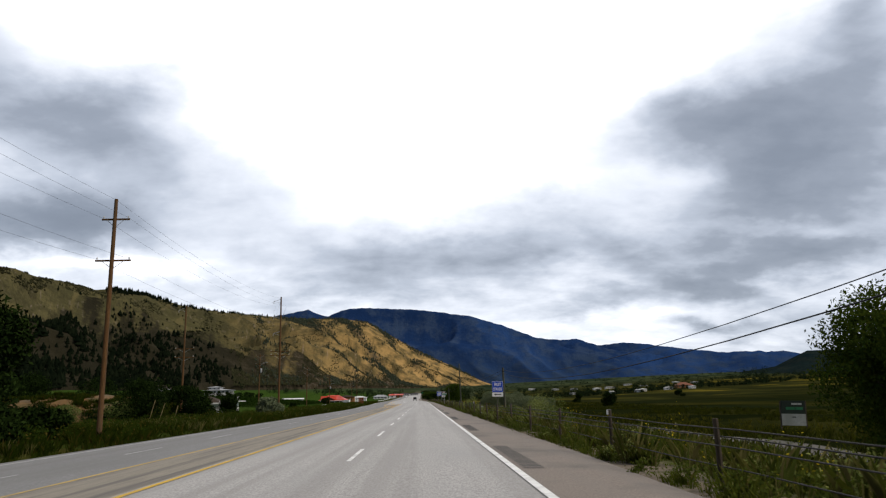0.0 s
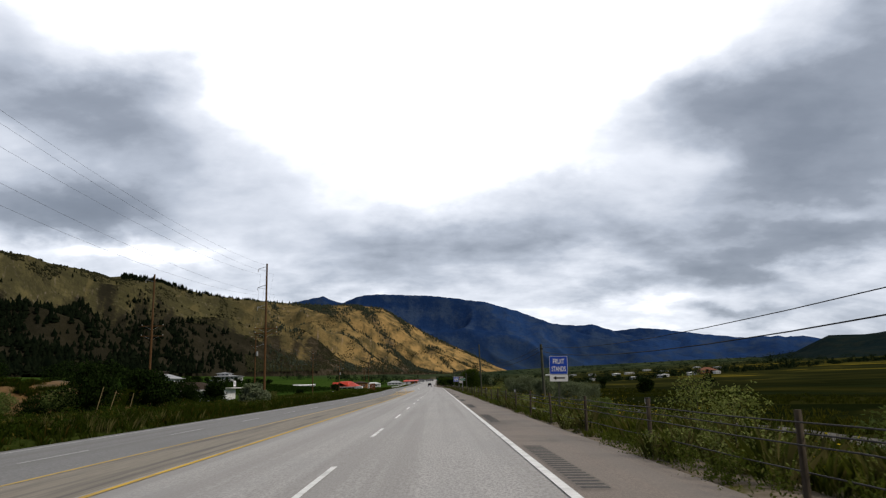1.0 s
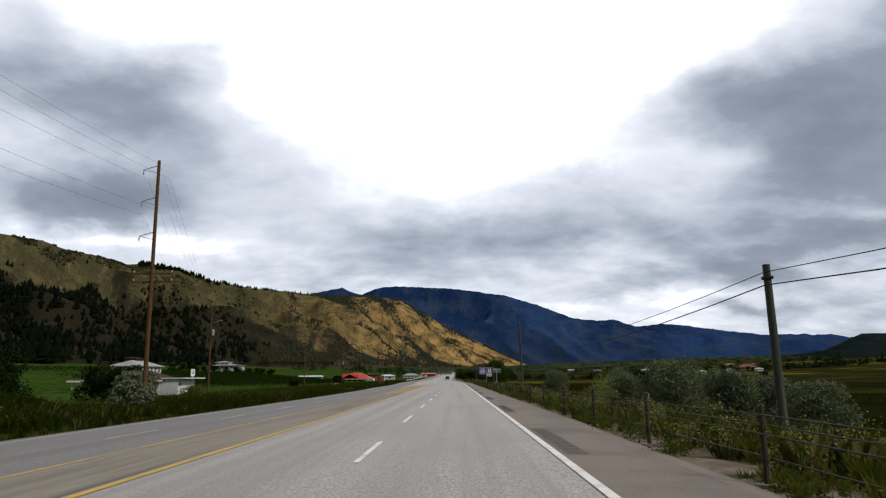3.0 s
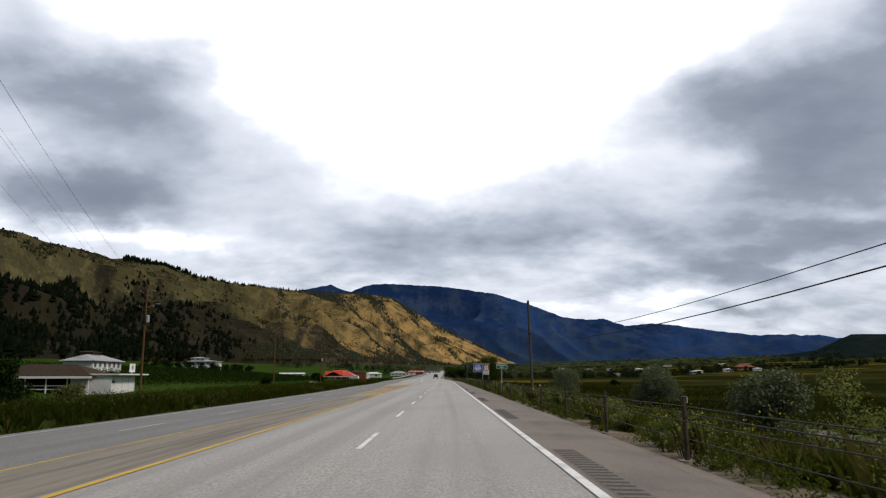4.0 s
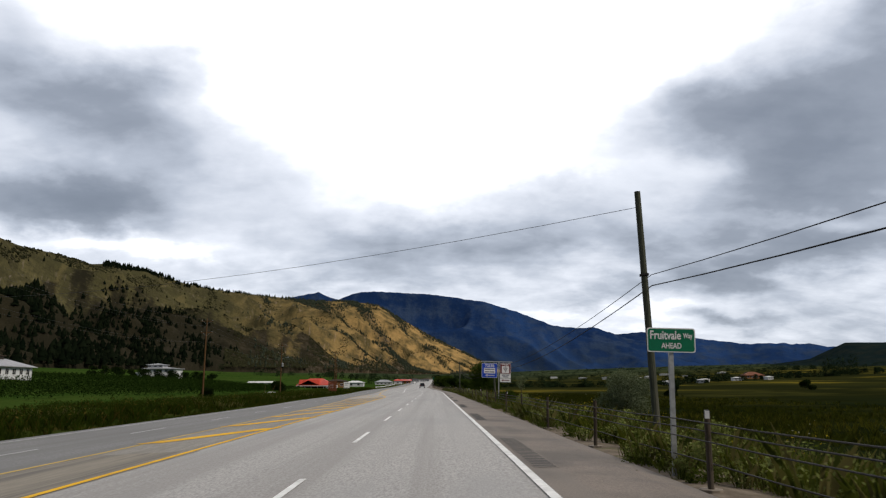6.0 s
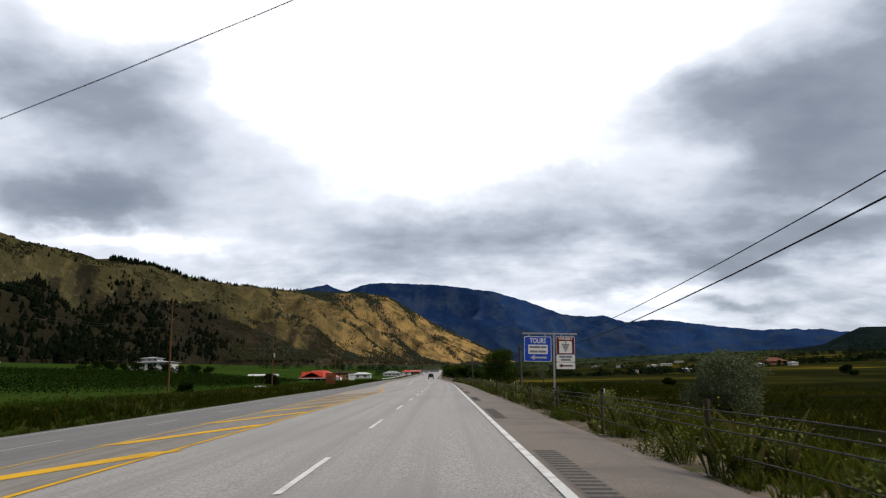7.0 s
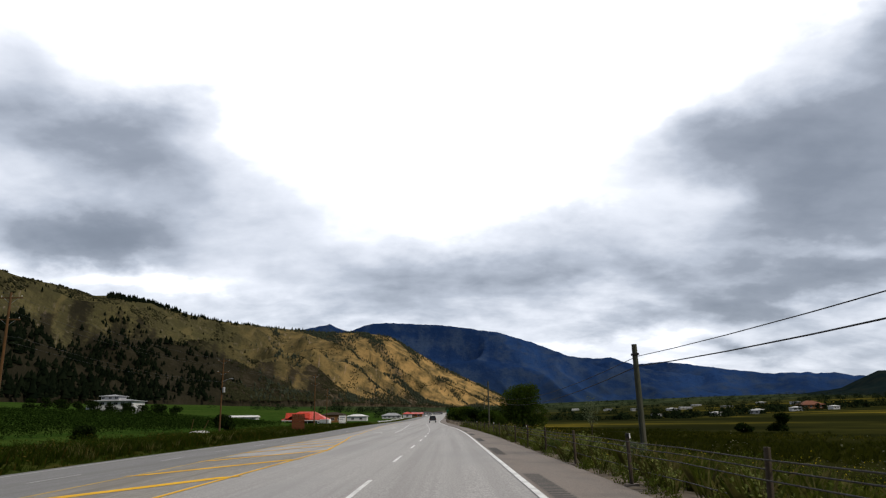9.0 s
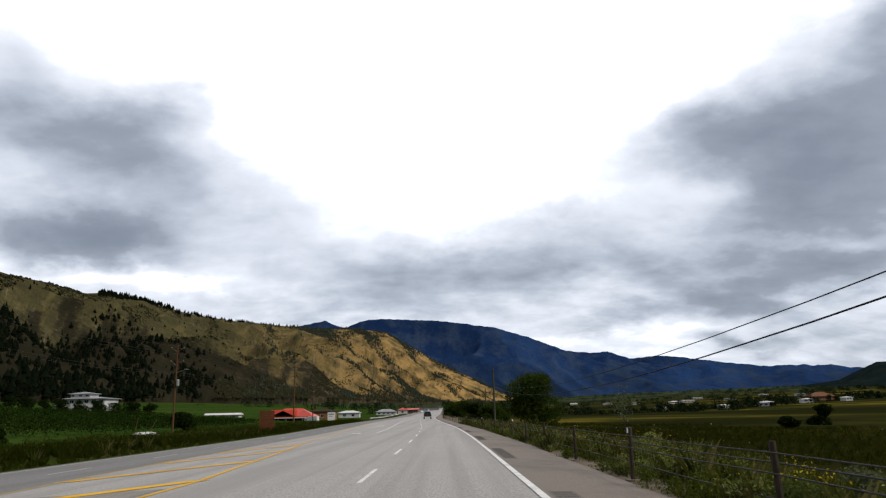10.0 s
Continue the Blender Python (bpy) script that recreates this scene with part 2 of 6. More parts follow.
def tube(bm, a, b, r0, r1, sides=10, caps=True):
    a, b = Vector(a), Vector(b)
    turn = (b - a).to_track_quat("Z", "Y").to_matrix().to_4x4()
    made = bmesh.ops.create_cone(bm, cap_ends=caps, segments=sides, radius1=r0, radius2=r1, depth=(b - a).length)["verts"]
    bmesh.ops.transform(bm, matrix=Matrix.Translation((a + b) / 2) @ turn, verts=made)
    return bm


# ---- plan ----
BANK = 0.045                      # the carriageway falls to the inside of the bend
EDGE, DASH, YELLOW, YELLOW_FAR, FAR_DASH, FAR_EDGE = 1.63, -1.99, -5.80, -8.85, -12.2, -16.2
LEFT_PAVED, RIGHT_PAVED = -17.2, 3.7


def widen(y):
    """How far the opposing lanes have moved aside for the turning bay."""
    return float(np.interp(y, [125, 150, 175, 200, 224, 250, 275], [0, -0.1, -0.8, -1.6, -2.8, -4.7, -5.2]))


SWING = [(-60, -5.8), (110, -5.8), (140, -6.1), (170, -6.45), (190, -6.65), (230, -6.9), (238, -7.05), (250, -8.2), (261, -9.2), (277, -10.8), (300, -11.7), (321, -12.6), (420, -13.4), (520, -13.4)]


def near_yellow(y):
    """Offset of the yellow line beside the lanes in which the camera travels."""
    return float(np.interp(y, [s[0] for s in SWING], [s[1] for s in SWING]))


BEND_Y = np.arange(240.0, 470.0, 5.0)
BEND_X = -np.cumsum(np.interp(BEND_Y, [250, 320, 380, 450], [0, 0.0364, 0.0364, 0])) * 5.0


def bend(y):
    """How far the road's line has moved aside at y: a slight swing to the left."""
    return float(np.interp(y, BEND_Y, BEND_X))


def rise(y):
    return float(np.interp(y, [-400, 330, 600, 900, 1500, 3000, 5000], [0, 0, 1.2, 4.5, 12, 45, 75]))


def road_z(u):
    return BANK * min(u, EDGE) - 0.02 * max(0.0, u - EDGE)


LEFT_U = [-2500, -1200, -700, -300, -150, -100, -60, -35, -24, -20, -18.5, -17.4]
LEFT_Z = [60, 34, 24, 13, 5.6, 2.4, -1.1, -1.15, -0.75, -0.85, -1.05, -0.92]
RIGHT_U = [3.9, 4.4, 6, 9, 15, 40, 100, 180, 300, 600, 1200, 2500]
RIGHT_Z = [-0.05, -0.06, -0.22, -0.7, -1.45, -2.0, -2.2, -0.6, 5.0, 17, 34, 56]


def ground_z(x, y):
    """Height of the open ground."""
    u = x - bend(y)
    if u < -17.4 and u > -30 and widen(y) < 0:
        u = u - widen(y) * (1 - max(0.0, -25.0 - u) / 5.0) if u < -17.4 + widen(y) else -17.4
    if u < -17.4:
        z = float(np.interp(u, LEFT_U, LEFT_Z))
    elif u > 3.9:
        z = float(np.interp(u, RIGHT_U, RIGHT_Z))
    else:
        z = road_z(x - bend(y)) - 0.10
    out = max(-17.4 - u, u - 3.9, 0.0)
    rough = min(out / 12.0, 1.0)
    z += rough * 0.35 * noise.noise((x * 0.06, y * 0.06, 0.0)) + min(out / 120.0, 1.0) * 1.6 * noise.noise((x * 0.008, y * 0.008, 3.0))
    return z + rise(y)


# ---- ground ----
def ground_material():
    m = bpy.data.materials.new("fields_and_verges")
    m.use_nodes = True
    tree = m.node_tree
    node, put, maths, noise_at, step, mix, scaled = tree_nodes(tree)
    bsdf = tree.nodes["Principled BSDF"]
    place = node("ShaderNodeTexCoord").outputs["Object"]
    split = node("ShaderNodeSeparateXYZ")
    put(split, "Vector", place)
    x, y, _ = split.outputs
    fine = noise_at(place, 2.2, 6.0, 0.7)
    patch = noise_at(place, 0.09, 5.0, 0.6)
    strip = noise_at(scaled(place, 0.025, 0.04, 1.0), 1.0, 5.0, 0.65, 0.5)
    bands = noise_at(scaled(place, 0.009, 0.013, 1.0), 1.0, 4.0, 0.55, 0.8)
    grass = mix(step(fine, 0.3, 0.7), (0.042, 0.056, 0.013), (0.098, 0.112, 0.030))
    grass = mix(step(patch, 0.52, 0.70, 0.0, 0.6), grass, (0.15, 0.10, 0.036))
    # dark olive meadow, its tone lowered further to stand for lens falloff
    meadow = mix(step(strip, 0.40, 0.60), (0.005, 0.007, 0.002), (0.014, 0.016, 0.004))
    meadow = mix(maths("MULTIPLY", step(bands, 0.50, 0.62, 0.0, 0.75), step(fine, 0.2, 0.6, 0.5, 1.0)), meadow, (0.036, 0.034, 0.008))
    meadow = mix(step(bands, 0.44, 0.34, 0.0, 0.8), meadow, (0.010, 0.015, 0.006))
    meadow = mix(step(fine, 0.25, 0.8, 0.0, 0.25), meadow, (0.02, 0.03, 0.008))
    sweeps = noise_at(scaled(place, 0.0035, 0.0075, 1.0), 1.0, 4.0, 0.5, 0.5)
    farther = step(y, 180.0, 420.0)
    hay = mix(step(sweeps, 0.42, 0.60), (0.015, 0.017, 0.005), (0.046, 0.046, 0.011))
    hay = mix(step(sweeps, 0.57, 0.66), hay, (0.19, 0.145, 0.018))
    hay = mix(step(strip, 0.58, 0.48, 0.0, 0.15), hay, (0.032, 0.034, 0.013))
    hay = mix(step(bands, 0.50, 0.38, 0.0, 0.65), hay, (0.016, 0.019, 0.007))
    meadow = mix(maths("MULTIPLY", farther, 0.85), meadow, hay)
    orchard = mix(step(noise_at(place, 0.5, 5.0, 0.6), 0.35, 0.65), (0.016, 0.036, 0.006), (0.040, 0.078, 0.013))
    orchard = mix(step(noise_at(scaled(place, 0.02, 0.008, 1.0), 1.0, 3.0), 0.45, 0.6, 0.0, 0.7), orchard, (0.045, 0.072, 0.014))
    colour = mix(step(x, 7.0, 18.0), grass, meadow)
    # far verge: a deeper green, with lens falloff taken into the tone
    verge = mix(step(fine, 0.3, 0.7), (0.018, 0.029, 0.005), (0.046, 0.058, 0.012))
    verge = mix(step(patch, 0.52, 0.70, 0.0, 0.6), verge, (0.085, 0.055, 0.018))
    colour = mix(step(x, -17.0, -18.5), colour, verge)
    colour = mix(step(x, -32.0, -46.0), colour, orchard)
    gravel = mix(step(fine, 0.3, 0.75), (0.13, 0.108, 0.083), (0.25, 0.208, 0.165))
    near = maths("MULTIPLY", step(x, 6.0, 4.7), step(x, -19.0, -18.0))
    near = maths("MULTIPLY", near, step(noise_at(place, 0.7, 5.0, 0.65), 0.30, 0.48))
    colour = mix(near, colour, gravel)
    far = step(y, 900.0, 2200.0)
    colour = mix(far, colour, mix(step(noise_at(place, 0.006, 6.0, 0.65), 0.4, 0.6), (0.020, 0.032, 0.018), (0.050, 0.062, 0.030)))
    put(bsdf, "Base Color", colour)
    put(bsdf, "Roughness", 0.95)
    put(bsdf, "Specular IOR Level", 0.0)
    b = node("ShaderNodeBump", Strength=0.5, Distance=0.08, Height=fine)
    put(bsdf, "Normal", b.outputs[0])
    return m


def spread(lo, hi, first, grow):
    """Coordinates that step out from zero with growing steps."""
    out, at, gap = [], 0.0, first
    while at < hi:
        out.append(at)
        at += gap
        gap *= grow
    out.append(hi)
    back, at, gap = [], -first, first * grow
    while at > lo:
        back.append(at)
        at -= gap
        gap *= grow
    back.append(lo)
    return back[::-1] + out


def build_ground():
    us = sorted(set(LEFT_U[2:] + RIGHT_U[:-2] + [-14.0, -9.0, -4.0, 0.0, 2.0] + [v - 20.0 for v in spread(-2400, 0, 1.6, 1.13)] + [v + 4.0 for v in spread(0, 2500, 0.9, 1.13)]))
    us = [u for u in us if -17.4 >= u or u >= 3.9 or u in (-14.0, -9.0, -4.0, 0.0, 2.0)]
    ys = [-300, -200, -120, -60, -30] + [i * 4.0 for i in range(-4, 100)] + [400 + i * 14.0 for i in range(0, 50)] + [1120 + i * 90 for i in range(0, 42)]
    verts, faces = [], []
    for y in ys:
        for u in us:
            x = u + bend(y)
            verts.append((x, y, ground_z(x, y)))
    n = len(us)
    for j in range(len(ys) - 1):
        for i in range(n - 1):
            a = j * n + i
            faces.append((a, a + 1, a + n + 1, a + n))
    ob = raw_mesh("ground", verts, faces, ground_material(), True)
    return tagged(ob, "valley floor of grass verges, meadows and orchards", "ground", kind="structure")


build_ground()


def ribbon(name, u0, u1, y0, y1, lift, material, step_len=6.0, cross=2, y1_u0=None, y1_u1=None, follow=False):
    """A strip on the road between two offsets; the far end may be shifted aside, or both sides follow the widening (follow: "both" or "left")."""
    count = max(2, int((y1 - y0) / step_len) + 1)
    verts, faces = [], []
    for j in range(count):
        f = j / (count - 1)
        y = y0 + (y1 - y0) * f
        a = u0 if y1_u0 is None else u0 + (y1_u0 - u0) * f
        b = u1 if y1_u1 is None else u1 + (y1_u1 - u1) * f
        if follow:
            a += widen(y)
        if follow == "both":
            b += widen(y)
        for i in range(cross):
            u = a + (b - a) * i / (cross - 1)
            verts.append((u + bend(y), y, road_z(u) + rise(y) + lift))
    for j in range(count - 1):
        for i in range(cross - 1):
            a = j * cross + i
            faces.append((a, a + 1, a + cross + 1, a + cross))
    return raw_mesh(name, verts, faces, material)


def build_road():
    road = ribbon("road", YELLOW_FAR, EDGE + 0.09, -120, 1400, 0.0, ASPHALT, 6.0, 9, follow="left")
    tagged(road, "grey worn asphalt lanes of a highway", "road", kind="structure")
    road = ribbon("road", LEFT_PAVED, YELLOW_FAR, -120, 1400, 0.0, DIMMED_ASPHALT, 6.0, 7, follow="both")
    tagged(road, "dull grey asphalt of the opposing lanes, darkened in colour for lens falloff", "road", kind="structure")
    side = ribbon("road_shoulder", EDGE + 0.09, RIGHT_PAVED, -120, 1400, 0.0, SHOULDER, 6.0, 6)
    for i, v in enumerate(side.data.vertices):
        if i % 6 == 5:
            v.co.x += 0.16 * noise.noise((0.0, v.co.y * 0.35, 1.0)) + 0.1
            v.co.z -= 0.05
    tagged(side, "brownish asphalt hard shoulder with a ragged gravel edge", "shoulder", kind="structure")
    mid = ribbon("median_lane", YELLOW_FAR + 0.15, YELLOW - 0.2, -120, 150, 0.005, MEDIAN_DIRT, 6.0, 4, follow="left")
    end = ribbon("median_lane", YELLOW_FAR + 0.15, near_yellow(150) - 0.2, 150, 236, 0.005, MEDIAN_END, 6.0, 4, YELLOW_FAR + 0.15, near_yellow(236) - 0.2, follow="left")
    tagged(end, "dusty end of the centre lane under hatching", "median", kind="structure")
    tagged(mid, "dirty centre turning lane between yellow lines", "median", kind="structure")


build_road()
PAINT = 0.010


def build_lines():
    def line(name, *rest, label, **more):
        tagged(ribbon(name, *rest, **more), label, "road marking", kind="structure")
    line("edge_line", EDGE - 0.068, EDGE + 0.068, -60, 900, PAINT, WHITE_LINE, label="solid white edge line along the hard shoulder")
    line("edge_line", FAR_EDGE - 0.07, FAR_EDGE + 0.07, -60, 900, PAINT, FADED_WHITE, follow="both", label="faded white edge line of the opposing lanes")
    line("yellow_line", YELLOW_FAR - 0.08, YELLOW_FAR + 0.08, -60, 700, PAINT, WORN_YELLOW, follow="both", label="solid yellow line beside the opposing lanes")
    for k in range(-4, 60):
        y = 17.9 + 12.0 * k
        y += float(np.interp(y, [20, 60, 110, 130, 165], [0.7, 0.9, 0.9, 0.6, 0.0]))
        line("lane_dash", DASH - 0.06, DASH + 0.06, y, y + 4.3, PAINT, WHITE_LINE, label="white painted lane dash on the asphalt")
        y -= 0.5 if y < 225 else -2.0
        line("lane_dash", FAR_DASH - 0.055, FAR_DASH + 0.055, y, y + 4.3, PAINT, FADED_WHITE, follow="both", label="faded white lane dash of the opposing lanes")
    # the yellow line swings over to open the turning bay
    for (ya, ua), (yb, ub) in zip(SWING[:-1], SWING[1:]):
        line("yellow_line", ua - 0.085, ua + 0.085, ya, yb, PAINT + 0.002, YELLOW_LINE if ya > 130 else DULL_YELLOW, 3.0, 2, ub - 0.085, ub + 0.085, label="solid yellow line beside the closed centre lane")
    # hatching between the yellow lines
    for k in range(12):
        yb = 160.3 + 9.75 * k
        ub = near_yellow(yb) - 0.05
        ya = yb - 6.3
        ua = YELLOW_FAR + widen(ya) + 0.1
        line("hatch_bar", ua - 0.44, ua + 0.44, ya, yb, PAINT + 0.004, YELLOW_LINE, 1.5, 2, ub - 0.44, ub + 0.44, label="diagonal yellow hatch bar in the closed centre lane")
    # turning bay: white divider and a left arrow
    line("bay_line", -6.5, -6.35, 290, 420, PAINT, WHITE_LINE, label="solid white line beside the left-turn bay")
    for y in (292.0, 340.0, 390.0):
        arrow = ribbon("turn_arrow", -8.6, -8.35, y, y + 2.6, PAINT, WHITE_LINE, 1.0)
        bm = bmesh.new()
        bm.from_mesh(arrow.data)
        ring = [(-8.3, y + 1.9), (-8.9, y + 2.6), (-9.0, y + 1.9), (-9.7, y + 3.0), (-9.0, y + 4.2), (-8.9, y + 3.5), (-8.3, y + 2.9)]
        bm.faces.new([bm.verts.new((u + bend(v), v, road_z(u) + rise(v) + PAINT + 0.003)) for u, v in ring])
        bm.to_mesh(arrow.data)
        bm.free()
        tagged(arrow, "white left-turn arrow painted in the turning bay", "road marking", kind="structure")


build_lines()


def build_rumble():
    """Sealed patches on the shoulder with milled grooves."""
    verts, faces = [], []
    for k in range(-1, 26):
        y = 30.1 + 16.1 * k
        patch = ribbon("rumble_patch", EDGE + 0.17, EDGE + 0.62, y, y + 6.6, 0.004, SEAL, 1.2)
        tagged(patch, "darker sealed strip of shoulder under a rumble strip", "road patch", kind="structure")
        for i in range(21):
            ya = y + 0.15 + 0.31 * i
            for dy, lift in ((0.0, 0.006), (0.05, 0.010), (0.12, 0.010), (0.17, 0.006)):
                for u in (EDGE + 0.20, EDGE + 0.58):
                    verts.append((u + bend(ya), ya + dy, road_z(u) + rise(ya) + lift))
            b = len(verts) - 8
            faces += [(b, b + 1, b + 3, b + 2), (b + 2, b + 3, b + 5, b + 4), (b + 4, b + 5, b + 7, b + 6)]
    tagged(raw_mesh("rumble_grooves", verts, faces, GROOVE), "milled rumble grooves in the shoulder asphalt", "rumble strip", kind="stuff")


build_rumble()


# ---- hills and mountains ----
HUB = (0.0, 110.0)
BROWN = [(-110, 11.0), (-60, 11.6), (-42, 11.0), (-31.9, 10.1), (-30.1, 9.5), (-28.3, 9.25), (-25.8, 8.65), (-24.6, 8.75), (-22.2, 8.4), (-19.3, 7.6), (-16.4, 7.15), (-13, 6.85),
         (-9.5, 6.55), (-6.8, 6.6), (-4.55, 6.3), (-3.3, 5.6), (-1.8, 4.7), (-0.2, 3.8), (2.4, 2.55), (4.9, 1.25), (7.0, 0.5)]
BLUE = [(-14, 6.3), (-11.2, 6.9), (-9.3, 7.26), (-7.7, 6.8), (-5.9, 7.38), (-3.1, 7.40), (0.7, 7.12), (3.9, 6.60), (6.8, 5.70), (8.6, 4.95), (10.8, 4.1), (13, 3.4), (16, 2.7), (20, 1.9), (26, 1.0), (34, 0.6)]
BLUE_MIDDLE = [(4, 3.4), (7, 4.3), (8.6, 4.7), (10.8, 4.44), (12.6, 4.45), (14.4, 3.75), (16.2, 3.3), (19, 2.9), (21.5, 2.3), (26, 1.5), (34, 0.7)]
BLUE_FAR = [(8, 3.2), (12.6, 3.7), (14.4, 3.89), (16.2, 4.03), (18.5, 3.72), (21.6, 3.23), (23.3, 2.9), (24.5, 3.04), (26.5, 2.82), (28.0, 2.86), (28.9, 2.6), (33, 2.5), (60, 3.2)]
GREEN = [(20, 0.9), (24, 1.3), (27.5, 1.75), (28.6, 2.3), (29.9, 2.95), (32.4, 2.85), (36, 3.4), (45, 4.2), (70, 5.0), (110, 4.5)]


def crest(profile, az):
    line = float(np.interp(az, [p[0] for p in profile], [p[1] for p in profile]))
    if profile in (BLUE, BLUE_MIDDLE, BLUE_FAR):
        line += 0.11 * noise.noise((az * 0.55, 0.0, 8.0)) + 0.07 * noise.noise((az * 1.9, 0.0, 3.0)) + 0.03 * noise.noise((az * 6.0, 0.0, 5.0))
    return line


def hill_height(profile, az, t, far_of, near_of, foot_of, lump, seed, amp=0.55):
    """Height and distance on a hillside at a bearing, t from its foot (0) over its crest (1) and beyond."""
    r0, r1 = near_of(az), far_of(az)
    r = r0 + (r1 - r0) * t
    top = 1.42 + math.tan(radians(crest(profile, az))) * r1
    base = 1.42 + math.tan(radians(foot_of(az))) * r0
    if t <= 1:
        z = base + (top - base) * (0.65 * t + 0.35 * t * t)
    else:
        z = top - (t - 1) * (r1 - r0) * 0.45
    x, y = HUB[0] + r * math.sin(radians(az)), HUB[1] + r * math.cos(radians(az))
    ridge = 1 - abs(noise.noise((x * lump, y * lump, seed)) * 2)
    ridge += 0.5 * (1 - abs(noise.noise((x * lump * 2.7, y * lump * 2.7, seed + 3)) * 2))
    z += (ridge - 0.95) * (top - base) * amp * min(t, 1) * max(0.0, 1 - t) * 2.0
    z += noise.noise((x * lump * 7, y * lump * 7, seed)) * (top - base) * 0.012 * (max(0.25, min(1.0, (1 - t) / 0.12)) if 0.02 < t else 0)
    return x, y, z


def build_hill(name, profile, az0, az1, n_az, n_t, far_of, near_of, foot_of, lump, seed, material, label, cat, cover_of=None):
    verts, faces = [], []
    for i in range(n_az):
        az = az0 + (az1 - az0) * i / (n_az - 1)
        for j in range(n_t):
            t = -0.06 + 1.3 * j / (n_t - 1)
            if t < 0:
                x, y, z = hill_height(profile, az, 0.0, far_of, near_of, foot_of, lump, seed)
                z -= 40.0
            else:
                x, y, z = hill_height(profile, az, t, far_of, near_of, foot_of, lump, seed)
            verts.append((x, y, z))
    for i in range(n_az - 1):
        for j in range(n_t - 1):
            a = i * n_t + j
            faces.append((a, a + 1, a + n_t + 1, a + n_t))
    ob = raw_mesh(name, verts, faces, material, True)
    if cover_of:
        layer = ob.data.attributes.new("cover", "FLOAT", "POINT")
        layer.data.foreach_set("value", [cover_of(az0 + (az1 - az0) * (i // n_t) / (n_az - 1), -0.06 + 1.3 * (i % n_t) / (n_t - 1)) for i in range(n_az * n_t)])
        for title, values in (("bearing", [az0 + (az1 - az0) * (i // n_t) / (n_az - 1) for i in range(n_az * n_t)]), ("climb", [-0.06 + 1.3 * (i % n_t) / (n_t - 1) for i in range(n_az * n_t)])):
            ob.data.attributes.new(title, "FLOAT", "POINT").data.foreach_set("value", values)
        # sunlight on the hill's far end, stored as a weight for the colour
        layer = ob.data.attributes.new("sun_gold", "FLOAT", "POINT")
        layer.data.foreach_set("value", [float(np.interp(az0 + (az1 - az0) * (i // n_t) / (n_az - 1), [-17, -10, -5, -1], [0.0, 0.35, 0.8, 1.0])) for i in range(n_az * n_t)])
    return tagged(ob, label, cat, kind="structure")


def brown_shade_cover(az, t):
    """Share of dark scree, scrub and woodland floor, its tone deepened for cloud shade."""
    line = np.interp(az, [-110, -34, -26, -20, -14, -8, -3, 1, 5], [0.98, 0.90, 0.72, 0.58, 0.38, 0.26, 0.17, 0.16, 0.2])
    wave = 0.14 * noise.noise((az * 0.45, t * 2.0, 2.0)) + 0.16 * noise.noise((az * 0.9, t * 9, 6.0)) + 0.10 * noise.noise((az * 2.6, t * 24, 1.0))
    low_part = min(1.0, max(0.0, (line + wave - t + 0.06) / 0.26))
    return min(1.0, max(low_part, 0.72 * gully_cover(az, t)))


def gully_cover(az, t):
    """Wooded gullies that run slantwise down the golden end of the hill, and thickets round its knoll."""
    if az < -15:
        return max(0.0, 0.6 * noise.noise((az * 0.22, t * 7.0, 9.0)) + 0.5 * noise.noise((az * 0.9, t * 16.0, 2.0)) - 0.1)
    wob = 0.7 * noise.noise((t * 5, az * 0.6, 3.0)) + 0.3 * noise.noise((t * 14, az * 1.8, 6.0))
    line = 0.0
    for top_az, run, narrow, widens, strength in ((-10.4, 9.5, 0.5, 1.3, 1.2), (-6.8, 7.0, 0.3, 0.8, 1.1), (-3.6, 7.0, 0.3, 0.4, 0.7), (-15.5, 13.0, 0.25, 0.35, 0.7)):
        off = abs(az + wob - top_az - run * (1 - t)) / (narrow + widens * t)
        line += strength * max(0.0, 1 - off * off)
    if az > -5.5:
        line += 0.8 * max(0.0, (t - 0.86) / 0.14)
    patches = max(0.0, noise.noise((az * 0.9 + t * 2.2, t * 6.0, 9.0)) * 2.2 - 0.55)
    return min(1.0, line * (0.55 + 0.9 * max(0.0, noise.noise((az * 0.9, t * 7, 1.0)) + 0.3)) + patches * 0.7)


